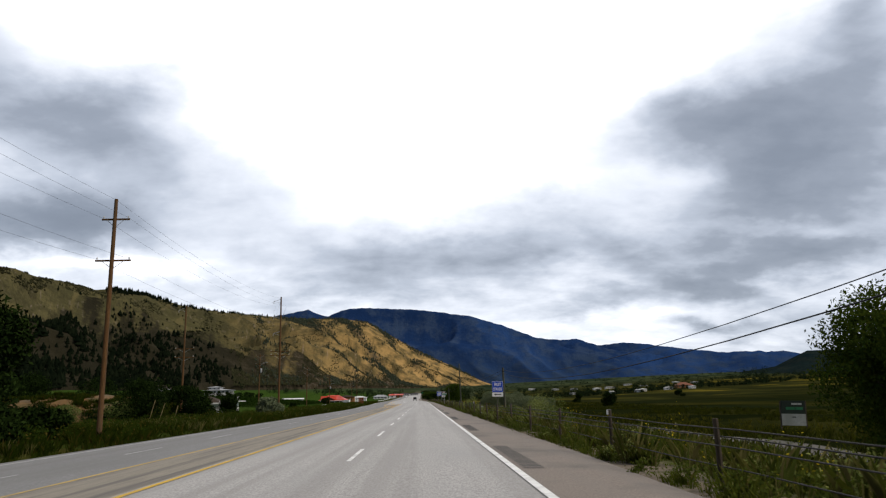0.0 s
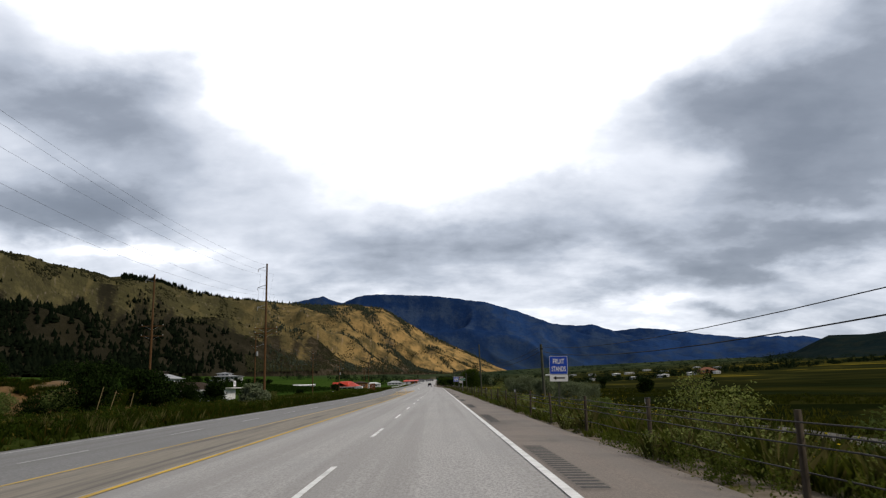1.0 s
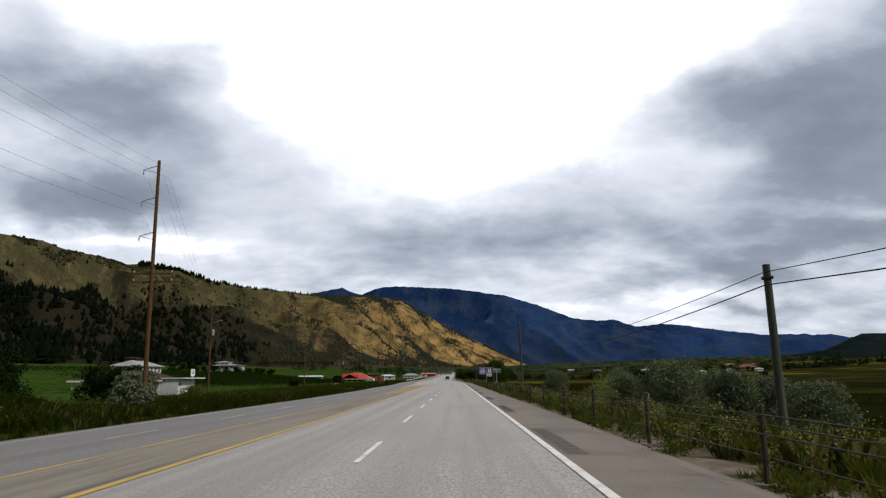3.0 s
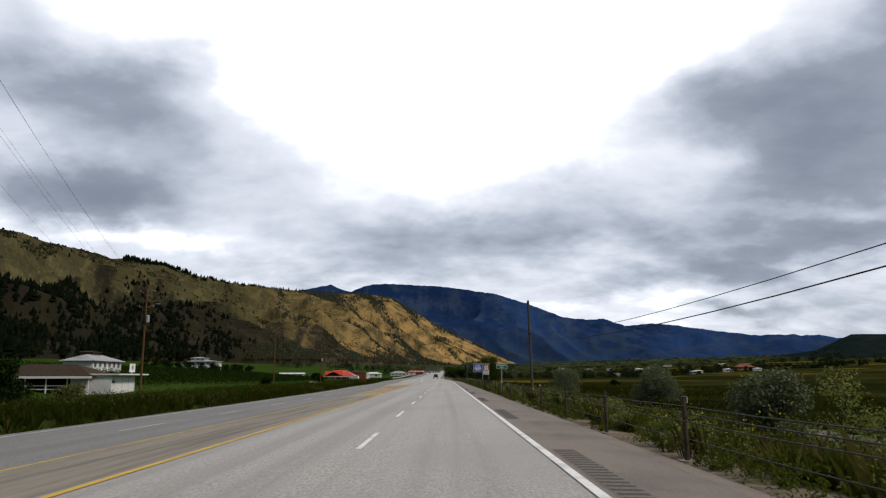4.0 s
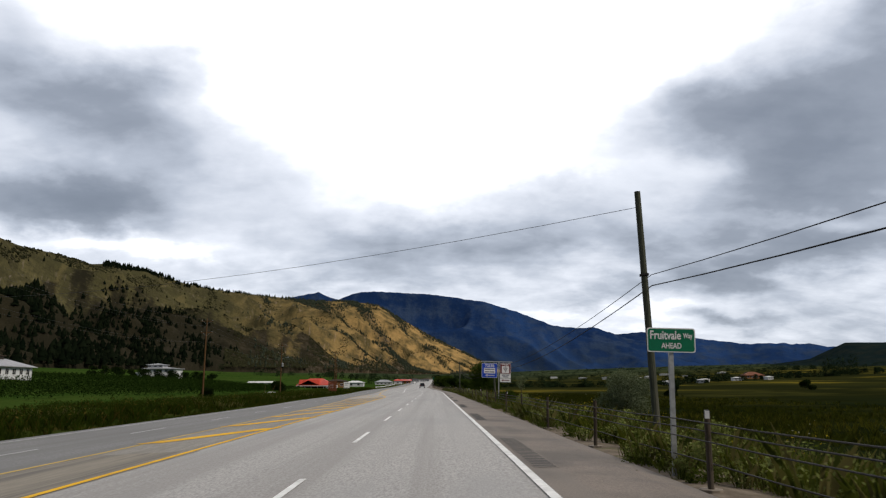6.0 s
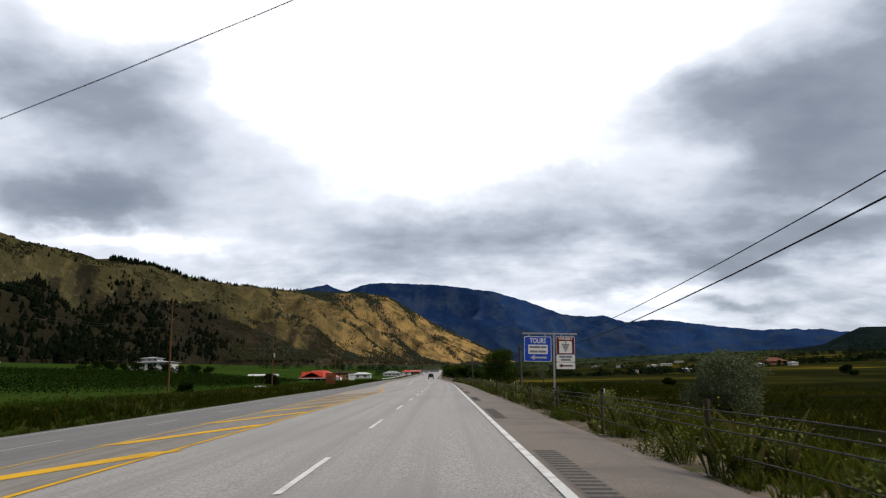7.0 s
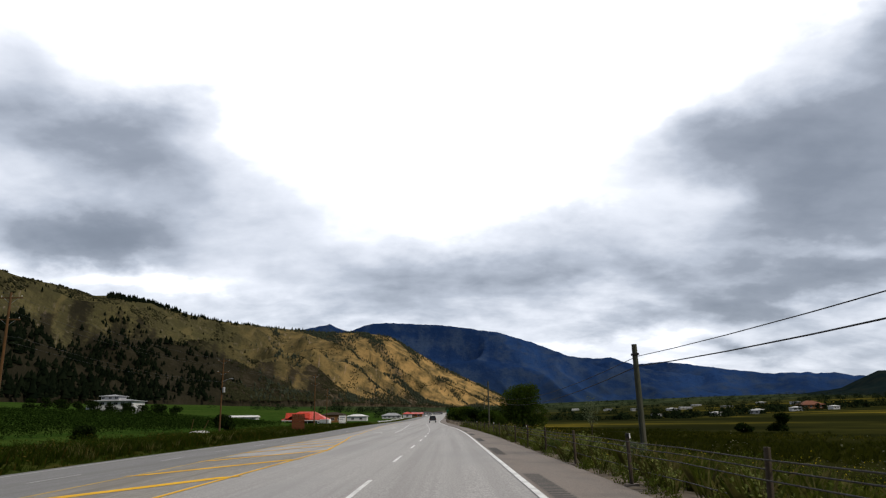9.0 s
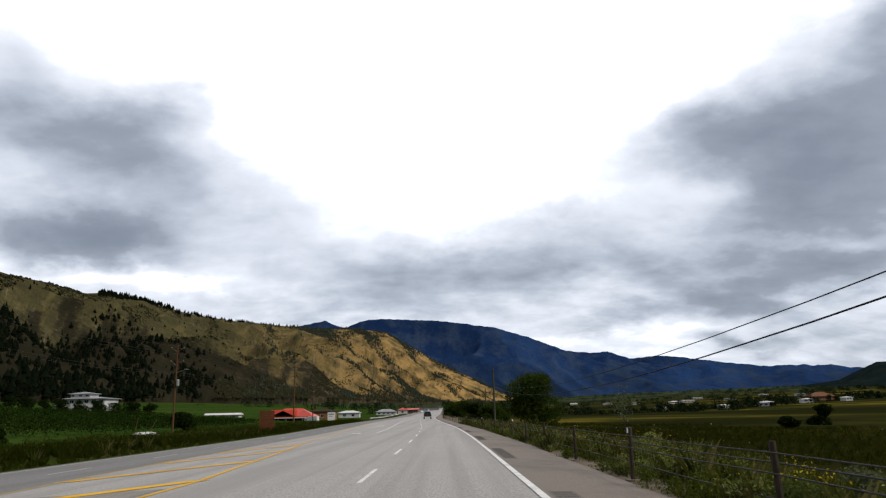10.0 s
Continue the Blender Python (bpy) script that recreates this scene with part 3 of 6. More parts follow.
def hill_material(name, colours, scrub, rock, scale, floor=None, slopes=None):
    m = bpy.data.materials.new(name)
    m.use_nodes = True
    tree = m.node_tree
    node, put, maths, noise_at, step, mix, scaled = tree_nodes(tree)
    bsdf = tree.nodes["Principled BSDF"]
    place = node("ShaderNodeTexCoord").outputs["Object"]
    wide = noise_at(place, scale, 5.0, 0.6, 0.4)
    mid = noise_at(place, scale * 6, 6.0, 0.65)
    fine = noise_at(place, scale * 30, 6.0, 0.7)
    colour = mix(step(wide, 0.38, 0.62), colours[0], colours[1])
    colour = mix(step(mid, 0.42, 0.66, 0.0, 0.8), colour, colours[2])
    speck = noise_at(place, scale * 90, 3.0, 0.6)
    colour = mix(step(fine, 0.50, 0.64, 0.0, 0.6 if floor else 0.35), colour, scrub)
    colour = mix(step(speck, 0.53, 0.64, 0.0, 0.6 if floor else 0.2), colour, scrub)
    split = node("ShaderNodeSeparateXYZ")
    put(split, "Vector", place)
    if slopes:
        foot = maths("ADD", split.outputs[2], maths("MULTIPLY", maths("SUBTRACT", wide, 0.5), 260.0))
        hazy_clearings = mix(step(fine, 0.45, 0.6), slopes, tuple(v * 1.5 for v in slopes))
        colour = mix(maths("MULTIPLY", step(foot, 300.0, 60.0, 0.0, 0.6), step(mid, 0.40, 0.58, 0.25, 1.0)), colour, hazy_clearings)
        # lower slopes nearer the road's line are brightened, sunlight put into the colour
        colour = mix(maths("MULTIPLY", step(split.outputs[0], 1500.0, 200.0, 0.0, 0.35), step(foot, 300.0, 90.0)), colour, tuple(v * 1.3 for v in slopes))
    if floor:
        # terraces and ledges follow the contours
        bearing, climb = node("ShaderNodeAttribute"), node("ShaderNodeAttribute")
        bearing.attribute_name, climb.attribute_name = "bearing", "climb"
        contour = node("ShaderNodeCombineXYZ")
        put(contour, "X", maths("MULTIPLY", bearing.outputs["Fac"], 0.11))
        put(contour, "Y", climb.outputs["Fac"])
        bands = noise_at(contour.outputs[0], 7.0, 6.0, 0.62, 0.6)
        colour = mix(step(bands, 0.50, 0.62, 0.0, 0.7), colour, colours[2])
        colour = mix(step(bands, 0.47, 0.36, 0.0, 0.45), colour, (0.150, 0.122, 0.052))
        ledges = noise_at(scaled(contour.outputs[0], 1.3, 1.0, 1.0), 26.0, 5.0, 0.65, 0.4)
        colour = mix(maths("MULTIPLY", step(ledges, 0.58, 0.66, 0.0, 0.75), step(wide, 0.42, 0.6)), colour, rock)
        colour = mix(step(ledges, 0.42, 0.34, 0.0, 0.55), colour, scrub)
        # the sunlit end is warmed and brightened in the grass colour itself
        sun_gold = node("ShaderNodeAttribute")
        sun_gold.attribute_name = "sun_gold"
        colour = mix(maths("MULTIPLY", sun_gold.outputs["Fac"], maths("MULTIPLY", step(mid, 0.68, 0.38, 0.1, 0.75), step(bands, 0.66, 0.46, 0.25, 1.0))), colour, (0.50, 0.312, 0.118))
    colour = mix(maths("MULTIPLY", step(fine, 0.42, 0.34), step(mid, 0.5, 0.6, 0.0, 0.6)), colour, rock)
    if floor:
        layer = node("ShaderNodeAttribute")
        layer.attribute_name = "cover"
        # scree and wood floor, blackened on the left to stand for cloud shade
        shaded_floor = mix(step(fine, 0.35, 0.65), floor, mix(sun_gold.outputs["Fac"], (0.034, 0.030, 0.022), rock))
        shaded_floor = mix(step(mid, 0.35, 0.6, 0.2, 0.9), shaded_floor, floor)
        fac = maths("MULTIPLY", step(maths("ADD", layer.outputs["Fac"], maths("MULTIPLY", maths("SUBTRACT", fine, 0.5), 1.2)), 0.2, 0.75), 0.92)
        colour = mix(fac, colour, shaded_floor)
    put(bsdf, "Base Color", colour)
    put(bsdf, "Roughness", 1.0)
    put(bsdf, "Specular IOR Level", 0.0)
    b = node("ShaderNodeBump", Strength=0.8, Distance=9.0, Height=maths("ADD", mid, maths("MULTIPLY", fine, 0.35)))
    put(bsdf, "Normal", b.outputs[0])
    return m


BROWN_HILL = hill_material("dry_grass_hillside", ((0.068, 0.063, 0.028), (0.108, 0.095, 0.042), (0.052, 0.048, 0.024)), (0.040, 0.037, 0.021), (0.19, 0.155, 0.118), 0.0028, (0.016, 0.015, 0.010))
# the blue of the air in between is part of these forest colours
HAZE_HILL = hill_material("haze_blue_forest_slope", ((0.011, 0.031, 0.098), (0.020, 0.052, 0.150), (0.040, 0.066, 0.125)), (0.008, 0.022, 0.070), (0.050, 0.066, 0.108), 0.0016, None, (0.020, 0.034, 0.058))
GREEN_HILL = hill_material("green_foothill", ((0.007, 0.015, 0.017), (0.012, 0.021, 0.020), (0.02, 0.025, 0.02)), (0.005, 0.010, 0.012), (0.03, 0.03, 0.028), 0.004)


def brown_far(az):
    return float(np.interp(az, [-110, -60, -45, -32, -25.7, -16, -9, -4, 0, 5], [1000, 900, 1050, 1500, 2200, 2900, 3300, 3500, 3600, 3700]))


def brown_near(az):
    return float(np.interp(az, [-110, -60, -45, -32, -25.7, -16, -9, -4, 0, 5], [380, 380, 450, 560, 720, 1100, 1700, 2300, 2900, 3500]))


def brown_foot(az):
    return float(np.interp(az, [-110, -45, -32, -16, -9, 0, 5, 7], [1.2, 1.4, 1.5, 1.4, 1.3, 0.9, 0.6, 0.3]))


build_hill("brown_hill", BROWN, -110, 7.0, 520, 110, brown_far, brown_near, brown_foot, 0.0021, 1.0, BROWN_HILL, "dry golden-brown hillside with scattered dark pines, sun and shade in its colours", "hill", brown_shade_cover)
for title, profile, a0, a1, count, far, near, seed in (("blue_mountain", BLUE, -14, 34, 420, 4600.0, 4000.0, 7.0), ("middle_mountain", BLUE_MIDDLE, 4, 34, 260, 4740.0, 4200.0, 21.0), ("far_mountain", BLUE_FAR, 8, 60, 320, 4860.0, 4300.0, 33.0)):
    build_hill(title, profile, a0, a1, count, 70, lambda a, far=far: far, lambda a, near=near: near, lambda a: 0.35, 0.0016, seed, HAZE_HILL, "forested mountain range under low cloud, tinted dark blue by painted haze", "mountain")
build_hill("green_foothill", GREEN, 20, 110, 120, 30, lambda a: 2600.0, lambda a: 1300.0, lambda a: 0.6, 0.002, 12.0, GREEN_HILL, "dark green wooded foothill across the valley", "hill")


# ---- utility poles and wires ----
def wire(name, points, sag, radius, material, label, group=""):
    """One hanging wire through a row of supports."""
    verts_all = []
    for a, b in zip(points[:-1], points[1:]):
        a, b = Vector(a), Vector(b)
        for i in range(15):
            f = i / 14
            p = a.lerp(b, f)
            p.z -= 4 * sag * f * (1 - f) * ((b - a).length / 68.0) ** 2
            verts_all.append(p)
    curve = bpy.data.curves.new(name, "CURVE")
    curve.dimensions, curve.bevel_depth, curve.bevel_resolution = "3D", radius, 1
    line = curve.splines.new("POLY")
    line.points.add(len(verts_all) - 1)
    for pt, p in zip(line.points, verts_all):
        pt.co = (*p, 1.0)
    curve.materials.append(material)
    return tagged(new(name, curve), label, "wire", group)


def pole_shaft(thing, height, r0, r1, material):
    bm = bmesh.new()
    tube(bm, (0, 0, -0.6), (0, 0, height), r0, r1, 12)
    return part("shaft", bm, material, thing)


def crossarm(thing, z, half, pins=3, material=POLE_WOOD, across=0.12):
    bm = bmesh.new()
    box(bm, -half, half, across, across + 0.10, z - 0.06, z + 0.06, 0.01)
    arm = part("crossarm", bm, material, thing)
    for i in range(pins):
        x = -half + 0.12 + (2 * half - 0.24) * i / max(1, pins - 1)
        bm = bmesh.new()
        tube(bm, (x, across + 0.05, z + 0.06), (x, across + 0.05, z + 0.16), 0.02, 0.02, 8)
        tube(bm, (x, across + 0.05, z + 0.14), (x, across + 0.05, z + 0.24), 0.055, 0.035, 10)
        part("insulator", bm, CERAMIC, arm, "grey ceramic insulator")
    for s in (-1, 1):
        bm = bmesh.new()
        tube(bm, (s * half * 0.6, across, z - 0.05), (0, across - 0.02, z - 0.6), 0.018, 0.018, 6)
        part("brace", bm, STEEL, thing)


def side_insulator(thing, z, reach=1.2):
    bm = bmesh.new()
    tube(bm, (0, 0, z), (-reach, 0, z - 0.35), 0.035, 0.03, 8)
    tube(bm, (0, 0, z - 0.65), (-reach, 0, z - 0.35), 0.02, 0.02, 6)
    arm = part("standoff_arm", bm, STEEL, thing)
    bm = bmesh.new()
    for i in range(4):
        tube(bm, (-reach, 0, z - 0.40 - 0.1 * i), (-reach, 0, z - 0.46 - 0.1 * i), 0.07, 0.05, 8)
    part("insulator", bm, CERAMIC, arm, "string of pale ceramic insulators")


def build_poles():
    group = "utility poles along the highway"
    # tall brown poles
    for (x, y, top, arms, sides) in ((-21.1, 48.0, 15.4, ((14.0, 0.95), (11.1, 1.2)), ()), (-23.7, 119.5, 18.7, ((9.6, 1.6), (8.95, 1.6)), (18.3, 15.7, 12.9)),
                                     (-39.8, 120.5, 17.7, ((10.4, 1.6), (9.0, 1.6)), (17.3,))):
        z0 = ground_z(x, y)
        thing = empty("utility_pole", pose(x, y, z0, 0, 0, 0))
        pole_shaft(thing, top - z0, 0.18, 0.12, POLE_WOOD)
        for z, half in arms:
            crossarm(thing, z - z0, half)
        for z in sides:
            side_insulator(thing, z - z0)
        tagged(thing, "tall weathered brown wooden utility pole with crossarms", "utility pole", group)
    for (x, y, top) in ((-41.9, 186.0, 13.6), (-41.9, 262.3, 13.6), (-42.4, 330.4, 12.9), (-35.0, 385.0, 13.2), (-46.0, 470.0, 13.0)):
        z0 = ground_z(x, y)
        thing = empty("utility_pole", pose(x, y, z0, 0, 0, 0))
        pole_shaft(thing, top - z0, 0.17, 0.11, POLE_WOOD)
        crossarm(thing, top - z0 - 0.5, 1.1)
        crossarm(thing, top - z0 - 2.6, 1.1)
        if y in (186.0, 330.4):
            zt = (9.3 if y == 186.0 else 7.0) - z0
            bm = bmesh.new()
            tube(bm, (0.38, -0.1, zt - 0.45), (0.38, -0.1, zt + 0.45), 0.26, 0.26, 14)
            tube(bm, (0.38, -0.1, zt + 0.45), (0.38, -0.1, zt + 0.55), 0.27, 0.1, 14)
            part("transformer", bm, STEEL, thing, "pale grey cylindrical transformer")
            bm = bmesh.new()
            tube(bm, (0, 0, zt + 1.6), (1.6, -0.4, zt + 2.1), 0.035, 0.03, 8)
            box(bm, 1.5, 2.1, -0.52, -0.28, zt + 2.02, zt + 2.14, 0.03)
            part("street_light_arm", bm, STEEL, thing, "street light on a steel arm")
        tagged(thing, "brown wooden power pole with two crossarms", "utility pole", group)
    # grey-green poles beside the shoulder
    for (x, y, top, lean) in ((9.5, 4.0, 4.6, 1.0), (9.9, 88.0, 4.9, 1.2), (8.2, 156.8, 8.7, 1.6), (8.15, 226.0, 4.45, 1.6), (7.6, 312.0, 7.2, 0.5), (12.0, 372.0, 6.6, 0.0)):
        x += bend(y)
        z0 = ground_z(x, y)
        thing = empty("utility_pole", pose(x, y, z0, 0, -lean, 0))
        pole_shaft(thing, top - z0, 0.145, 0.115, GREY_WOOD)
        bm = bmesh.new()
        zc = (5.5 if top > 8 else top - 0.4) - z0
        box(bm, -0.145, 0.145, -0.145, 0.145, zc - 0.08, zc + 0.02, 0.02)
        part("bracket", bm, CABLE, thing, "black cable bracket")
        tagged(thing, "grey-green wooden telephone pole standing behind the fence", "utility pole", group)


build_poles()


def build_wires():
    stops = [(9.5, -60, 4.6), (9.5, 4.0, 4.25), (9.8, 88.0, 4.6), (8.4, 156.8, 5.42), (8.2, 226.0, 3.88), (7.6 + bend(312), 312.0, 5.3), (12.0 + bend(372), 372.0, 5.6)]
    for dz, r, sag in ((0.05, 0.012, 0.86), (-0.36, 0.017, 0.97)):
        wire("telephone_cable", [(x - 0.1, y, z + dz) for x, y, z in stops], sag, r * 1.2, CABLE, "thick black telephone cable slung between poles", "cables beside the road")
    # tall line
    stops = [(-19.5, -30, 15.0), (-21.1, 48, 15.3), (-23.7, 119.5, 18.4), (-41.9, 186, 13.4), (-41.9, 262.3, 13.4), (-42.4, 330.4, 12.7), (-35, 385, 13.0), (-46, 470, 12.8)]
    for i, (dx, dz) in enumerate(((0.0, 0.05), (-0.9, -1.2), (0.9, -1.2), (-1.1, -4.1), (1.1, -4.1))):
        pts = [(x + dx, y + 0.15, z + dz) for x, y, z in stops]
        wire("power_line", pts, 1.0, 0.0065, THIN_WIRE, "thin bare power line strung along the highway", "power lines")
    wire("power_line", [(8.0, 156.8, 8.1), (-41.9, 186, 8.25)], 1.6, 0.010, THIN_WIRE, "single service wire crossing over the highway", "power lines")


build_wires()


# ---- plants ----
GRASS = island_surface("verge_grass_blades", (0.0340, 0.0531, 0.0081), (0.1121, 0.1291, 0.0230), 0.8, (0.1360, 0.1121, 0.0374), 0.1, through=0.4)
# far verge copies of grass and weeds, deep green and darkened for lens falloff
FAR_GRASS = island_surface("far_verge_blades", (0.0065, 0.0162, 0.0017), (0.0275, 0.0446, 0.0048), 0.8, (0.0688, 0.0446, 0.0114), 0.10, through=0.3)
FAR_WEED = island_surface("far_verge_weeds", (0.0065, 0.0162, 0.0024), (0.0292, 0.0503, 0.0081), 0.8, (0.0891, 0.0688, 0.0162), 0.10, through=0.25)
DRY_GRASS = island_surface("dry_grass_blades", (0.0892, 0.0850, 0.0306), (0.1955, 0.1742, 0.0723), 0.8, (0.0510, 0.0680, 0.0153), 0.4, through=0.3)
WEED = island_surface("weed_leaves", (0.0276, 0.0462, 0.0092), (0.0890, 0.1120, 0.0237), 0.75, (0.1317, 0.1317, 0.0462), 0.1, through=0.35)
PALE_WEED = island_surface("pale_weed_leaves", (0.1206, 0.1534, 0.0461), (0.3070, 0.3399, 0.1096), 0.75, (0.1863, 0.1754, 0.0767), 0.12, through=0.3)
YELLOW_FLOWER = island_surface("yellow_flowers", (0.55, 0.40, 0.02), (0.75, 0.60, 0.05), 0.7)
PALE_FLOWER = island_surface("pale_seed_heads", (0.2400, 0.2400, 0.1440), (0.4000, 0.3840, 0.2640), 0.8)
SILVER_LEAF = island_surface("silvery_willow_leaves", (0.0972, 0.1215, 0.0729), (0.1755, 0.2052, 0.1283), 0.6, through=0.2)
SHRUB_LEAF = island_surface("roadside_shrub_leaves", (0.0585, 0.0858, 0.0260), (0.1365, 0.1755, 0.0546), 0.7, through=0.2)
DARK_LEAF = island_surface("dark_tree_leaves", (0.0052, 0.0117, 0.0033), (0.0195, 0.0338, 0.0078), 0.7)
TREE_LEAF = island_surface("green_tree_leaves", (0.0105, 0.0255, 0.0045), (0.0375, 0.0675, 0.0120), 0.65, through=0.25)
VINE_LEAF = island_surface("vine_leaves", (0.007, 0.017, 0.003), (0.022, 0.042, 0.007), 0.7)
# the same needles twice: darkened for the shaded slope, paled by air haze
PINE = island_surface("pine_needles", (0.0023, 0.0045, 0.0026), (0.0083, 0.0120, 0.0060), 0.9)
HAZE_PINE = island_surface("haze_paled_pine_needles", (0.018, 0.025, 0.018), (0.050, 0.058, 0.038), 0.9)
FAR_LEAF = island_surface("far_wood_leaves", (0.010, 0.020, 0.010), (0.028, 0.042, 0.016), 0.9)
SCRUB = island_surface("hill_scrub", (0.016, 0.019, 0.009), (0.045, 0.044, 0.022), 0.95)
BARK = surface("tree_bark", (0.03, 0.025, 0.02), (0.08, 0.065, 0.05), 6.0, 0.95, 0.6, stretch=(3, 3, 0.5))
rng = np.random.default_rng(7)


def mesh_from_arrays(name, verts, tris, material):
    """A mesh from numpy arrays; faces of three or four corners."""
    data = bpy.data.meshes.new(name)
    count, sides = tris.shape
    data.vertices.add(len(verts))
    data.vertices.foreach_set("co", verts.astype(np.float32).ravel())
    data.loops.add(count * sides)
    data.loops.foreach_set("vertex_index", tris.astype(np.int32).ravel())
    data.polygons.add(count)
    data.polygons.foreach_set("loop_start", np.arange(0, count * sides, sides, dtype=np.int32))
    data.polygons.foreach_set("loop_total", np.full(count, sides, dtype=np.int32))
    data.update(calc_edges=True)
    data.materials.append(material)
    return data


def leaf_arrays(centres, size, droop=0.3):
    """Small pointed leaves (one quad each) at the given places, turned at random."""
    n = len(centres)
    along = rng.normal(size=(n, 3))
    along[:, 2] -= droop
    along /= np.linalg.norm(along, axis=1)[:, None]
    side = np.cross(along, rng.normal(size=(n, 3)))
    side /= np.linalg.norm(side, axis=1)[:, None] + 1e-9
    s = size * rng.uniform(0.6, 1.4, n)[:, None]
    verts = np.stack([centres - along * s, centres + side * s * 0.45, centres + along * s, centres - side * s * 0.45], 1).reshape(-1, 3)
    return verts, np.arange(4 * n).reshape(n, 4)


def blade_arrays(x, y, z, height, spread_r, count, width=0.007):
    """Tufts of bent blades: two triangles each, joined as a quad that narrows."""
    n = len(x)
    total = n * count
    base = np.repeat(np.stack([x, y, z], 1), count, 0)
    h = np.repeat(height, count) * rng.uniform(0.45, 1.1, total)
    r = np.repeat(spread_r, count)
    turn = rng.uniform(0, 2 * np.pi, total)
    out = np.stack([np.cos(turn), np.sin(turn), np.zeros(total)], 1)
    base = base + out * (r * rng.uniform(0, 0.6, total))[:, None]
    lean = (h * rng.uniform(0.1, 0.65, total))[:, None]
    side = np.stack([-np.sin(turn), np.cos(turn), np.zeros(total)], 1) * (width * rng.uniform(0.7, 1.6, total))[:, None]
    upv = np.zeros((total, 3))
    upv[:, 2] = h
    mid = base + out * lean * 0.35 + upv * 0.6
    tip = base + out * lean + upv
    verts = np.stack([base - side, base + side, mid + side * 0.8, tip, mid - side * 0.8], 1).reshape(-1, 3)
    return verts, np.arange(5 * total).reshape(total, 5)


def ground_of(xs, ys):
    return np.array([ground_z(float(a), float(b)) for a, b in zip(xs, ys)])


def bends(ys):
    return np.array([bend(float(v)) for v in ys])


def tufts(name, label, xs, ys, height, spread_r, count, material, width=0.007):
    zs = ground_of(xs, ys) - 0.03
    verts, faces = blade_arrays(xs, ys, zs, height, spread_r, count, width)
    ob = new(name, mesh_from_arrays(name, verts, faces, material))
    return tagged(ob, label, "grass", kind="stuff")


def patchy(xs, ys, scale, level):
    """Keeps the places where a slow noise is high."""
    return np.array([noise.noise((float(a) * scale, float(b) * scale, 5.0)) > level for a, b in zip(xs, ys)])


def build_verges():
    # beside the hard shoulder
    n = 15000
    ys = rng.uniform(2, 330, n)
    off = 3.95 + 6.0 * rng.beta(1.0, 2.1, n)
    keep = (off > 5.0) & patchy(off, ys, 0.3, -0.25) | patchy(off * 2, ys, 0.3, 0.3)
    ys, off = ys[keep], off[keep]
    xs = off + bends(ys)
    tufts("roadside_grass", "green and straw-coloured grass tufts on the gravel verge", xs, ys, rng.uniform(0.15, 0.60, len(xs)) * np.clip((off - 3.5) / 1.2, 0.35, 1.1), np.full(len(xs), 0.20), 19, GRASS)
    n = 4600
    ys = rng.uniform(2, 330, n)
    off = 4.5 + 12 * rng.beta(1.0, 1.6, n)
    keep = patchy(off, ys, 0.09, 0.0)
    ys, off = ys[keep], off[keep]
    tufts("dry_grass", "dry straw-coloured tall grass among the weeds", off + bends(ys), ys, rng.uniform(0.3, 0.85, len(ys)), np.full(len(ys), 0.28), 20, DRY_GRASS)
    # weeds: leafy clumps with stems
    n = 2400
    ys = rng.uniform(2, 330, n)
    off = 4.5 + 9.0 * rng.beta(1.1, 1.6, n)
    keep = patchy(off, ys, 0.16, -0.05)
    ys, off = ys[keep], off[keep]
    xs = off + bends(ys)
    zs = ground_of(xs, ys)
    hgt = rng.uniform(0.25, 1.0, len(xs)) * np.clip((off - 3.8) / 1.5, 0.4, 1.0)
    per = 46
    c = np.repeat(np.stack([xs, ys, zs], 1), per, 0)
    hh = np.repeat(hgt, per)
    f = rng.beta(1.6, 1.3, len(c))
    wob = rng.normal(size=(len(c), 2)) * (0.30 * hh * (1.15 - 0.6 * f))[:, None]
    c[:, :2] += wob
    c[:, 2] += f * hh
    verts, faces = leaf_arrays(c, 0.045, -0.2)
    tagged(new("roadside_weeds", mesh_from_arrays("roadside_weeds", verts, faces, WEED)), "leafy green weeds growing along the cable barrier", "weeds", kind="stuff")
    # taller pale clumps along the barrier itself
    n = 900
    cy = rng.uniform(2, 330, n)
    co = 4.0 + 2.2 * rng.beta(1.0, 1.4, n)
    keep = patchy(co * 2, cy, 0.22, 0.0)
    cy, co = cy[keep], co[keep]
    cx = co + bends(cy)
    cz = ground_of(cx, cy)
    ch = rng.uniform(0.3, 0.9, len(cx)) * np.clip((co - 3.4) / 1.0, 0.5, 1.0)
    per = 150
    c = np.repeat(np.stack([cx, cy, cz], 1), per, 0)
    hh = np.repeat(ch, per)
    f = rng.beta(1.3, 1.2, len(c))
    c[:, :2] += rng.normal(size=(len(c), 2)) * (0.30 * hh * (0.55 + 0.8 * f * (1.25 - f)))[:, None]
    c[:, 2] += f * hh
    verts, faces = leaf_arrays(c, 0.032, -0.6)
    tagged(new("tall_weeds", mesh_from_arrays("tall_weeds", verts, faces, PALE_WEED)), "pale yellow-green weed clumps growing through the barrier", "weeds", kind="stuff")
    tufts("tall_grass", "tall seeding grass stalks beside the barrier", cx, cy, ch * 1.15, np.full(len(cx), 0.3), 26, DRY_GRASS, 0.006)
    # low weeds that spill over the shoulder's ragged edge
    n = 900
    ey = rng.uniform(4, 330, n)
    eo = 3.78 + 0.75 * rng.beta(1.2, 1.2, n)
    keep = patchy(eo, ey, 0.24, -0.02)
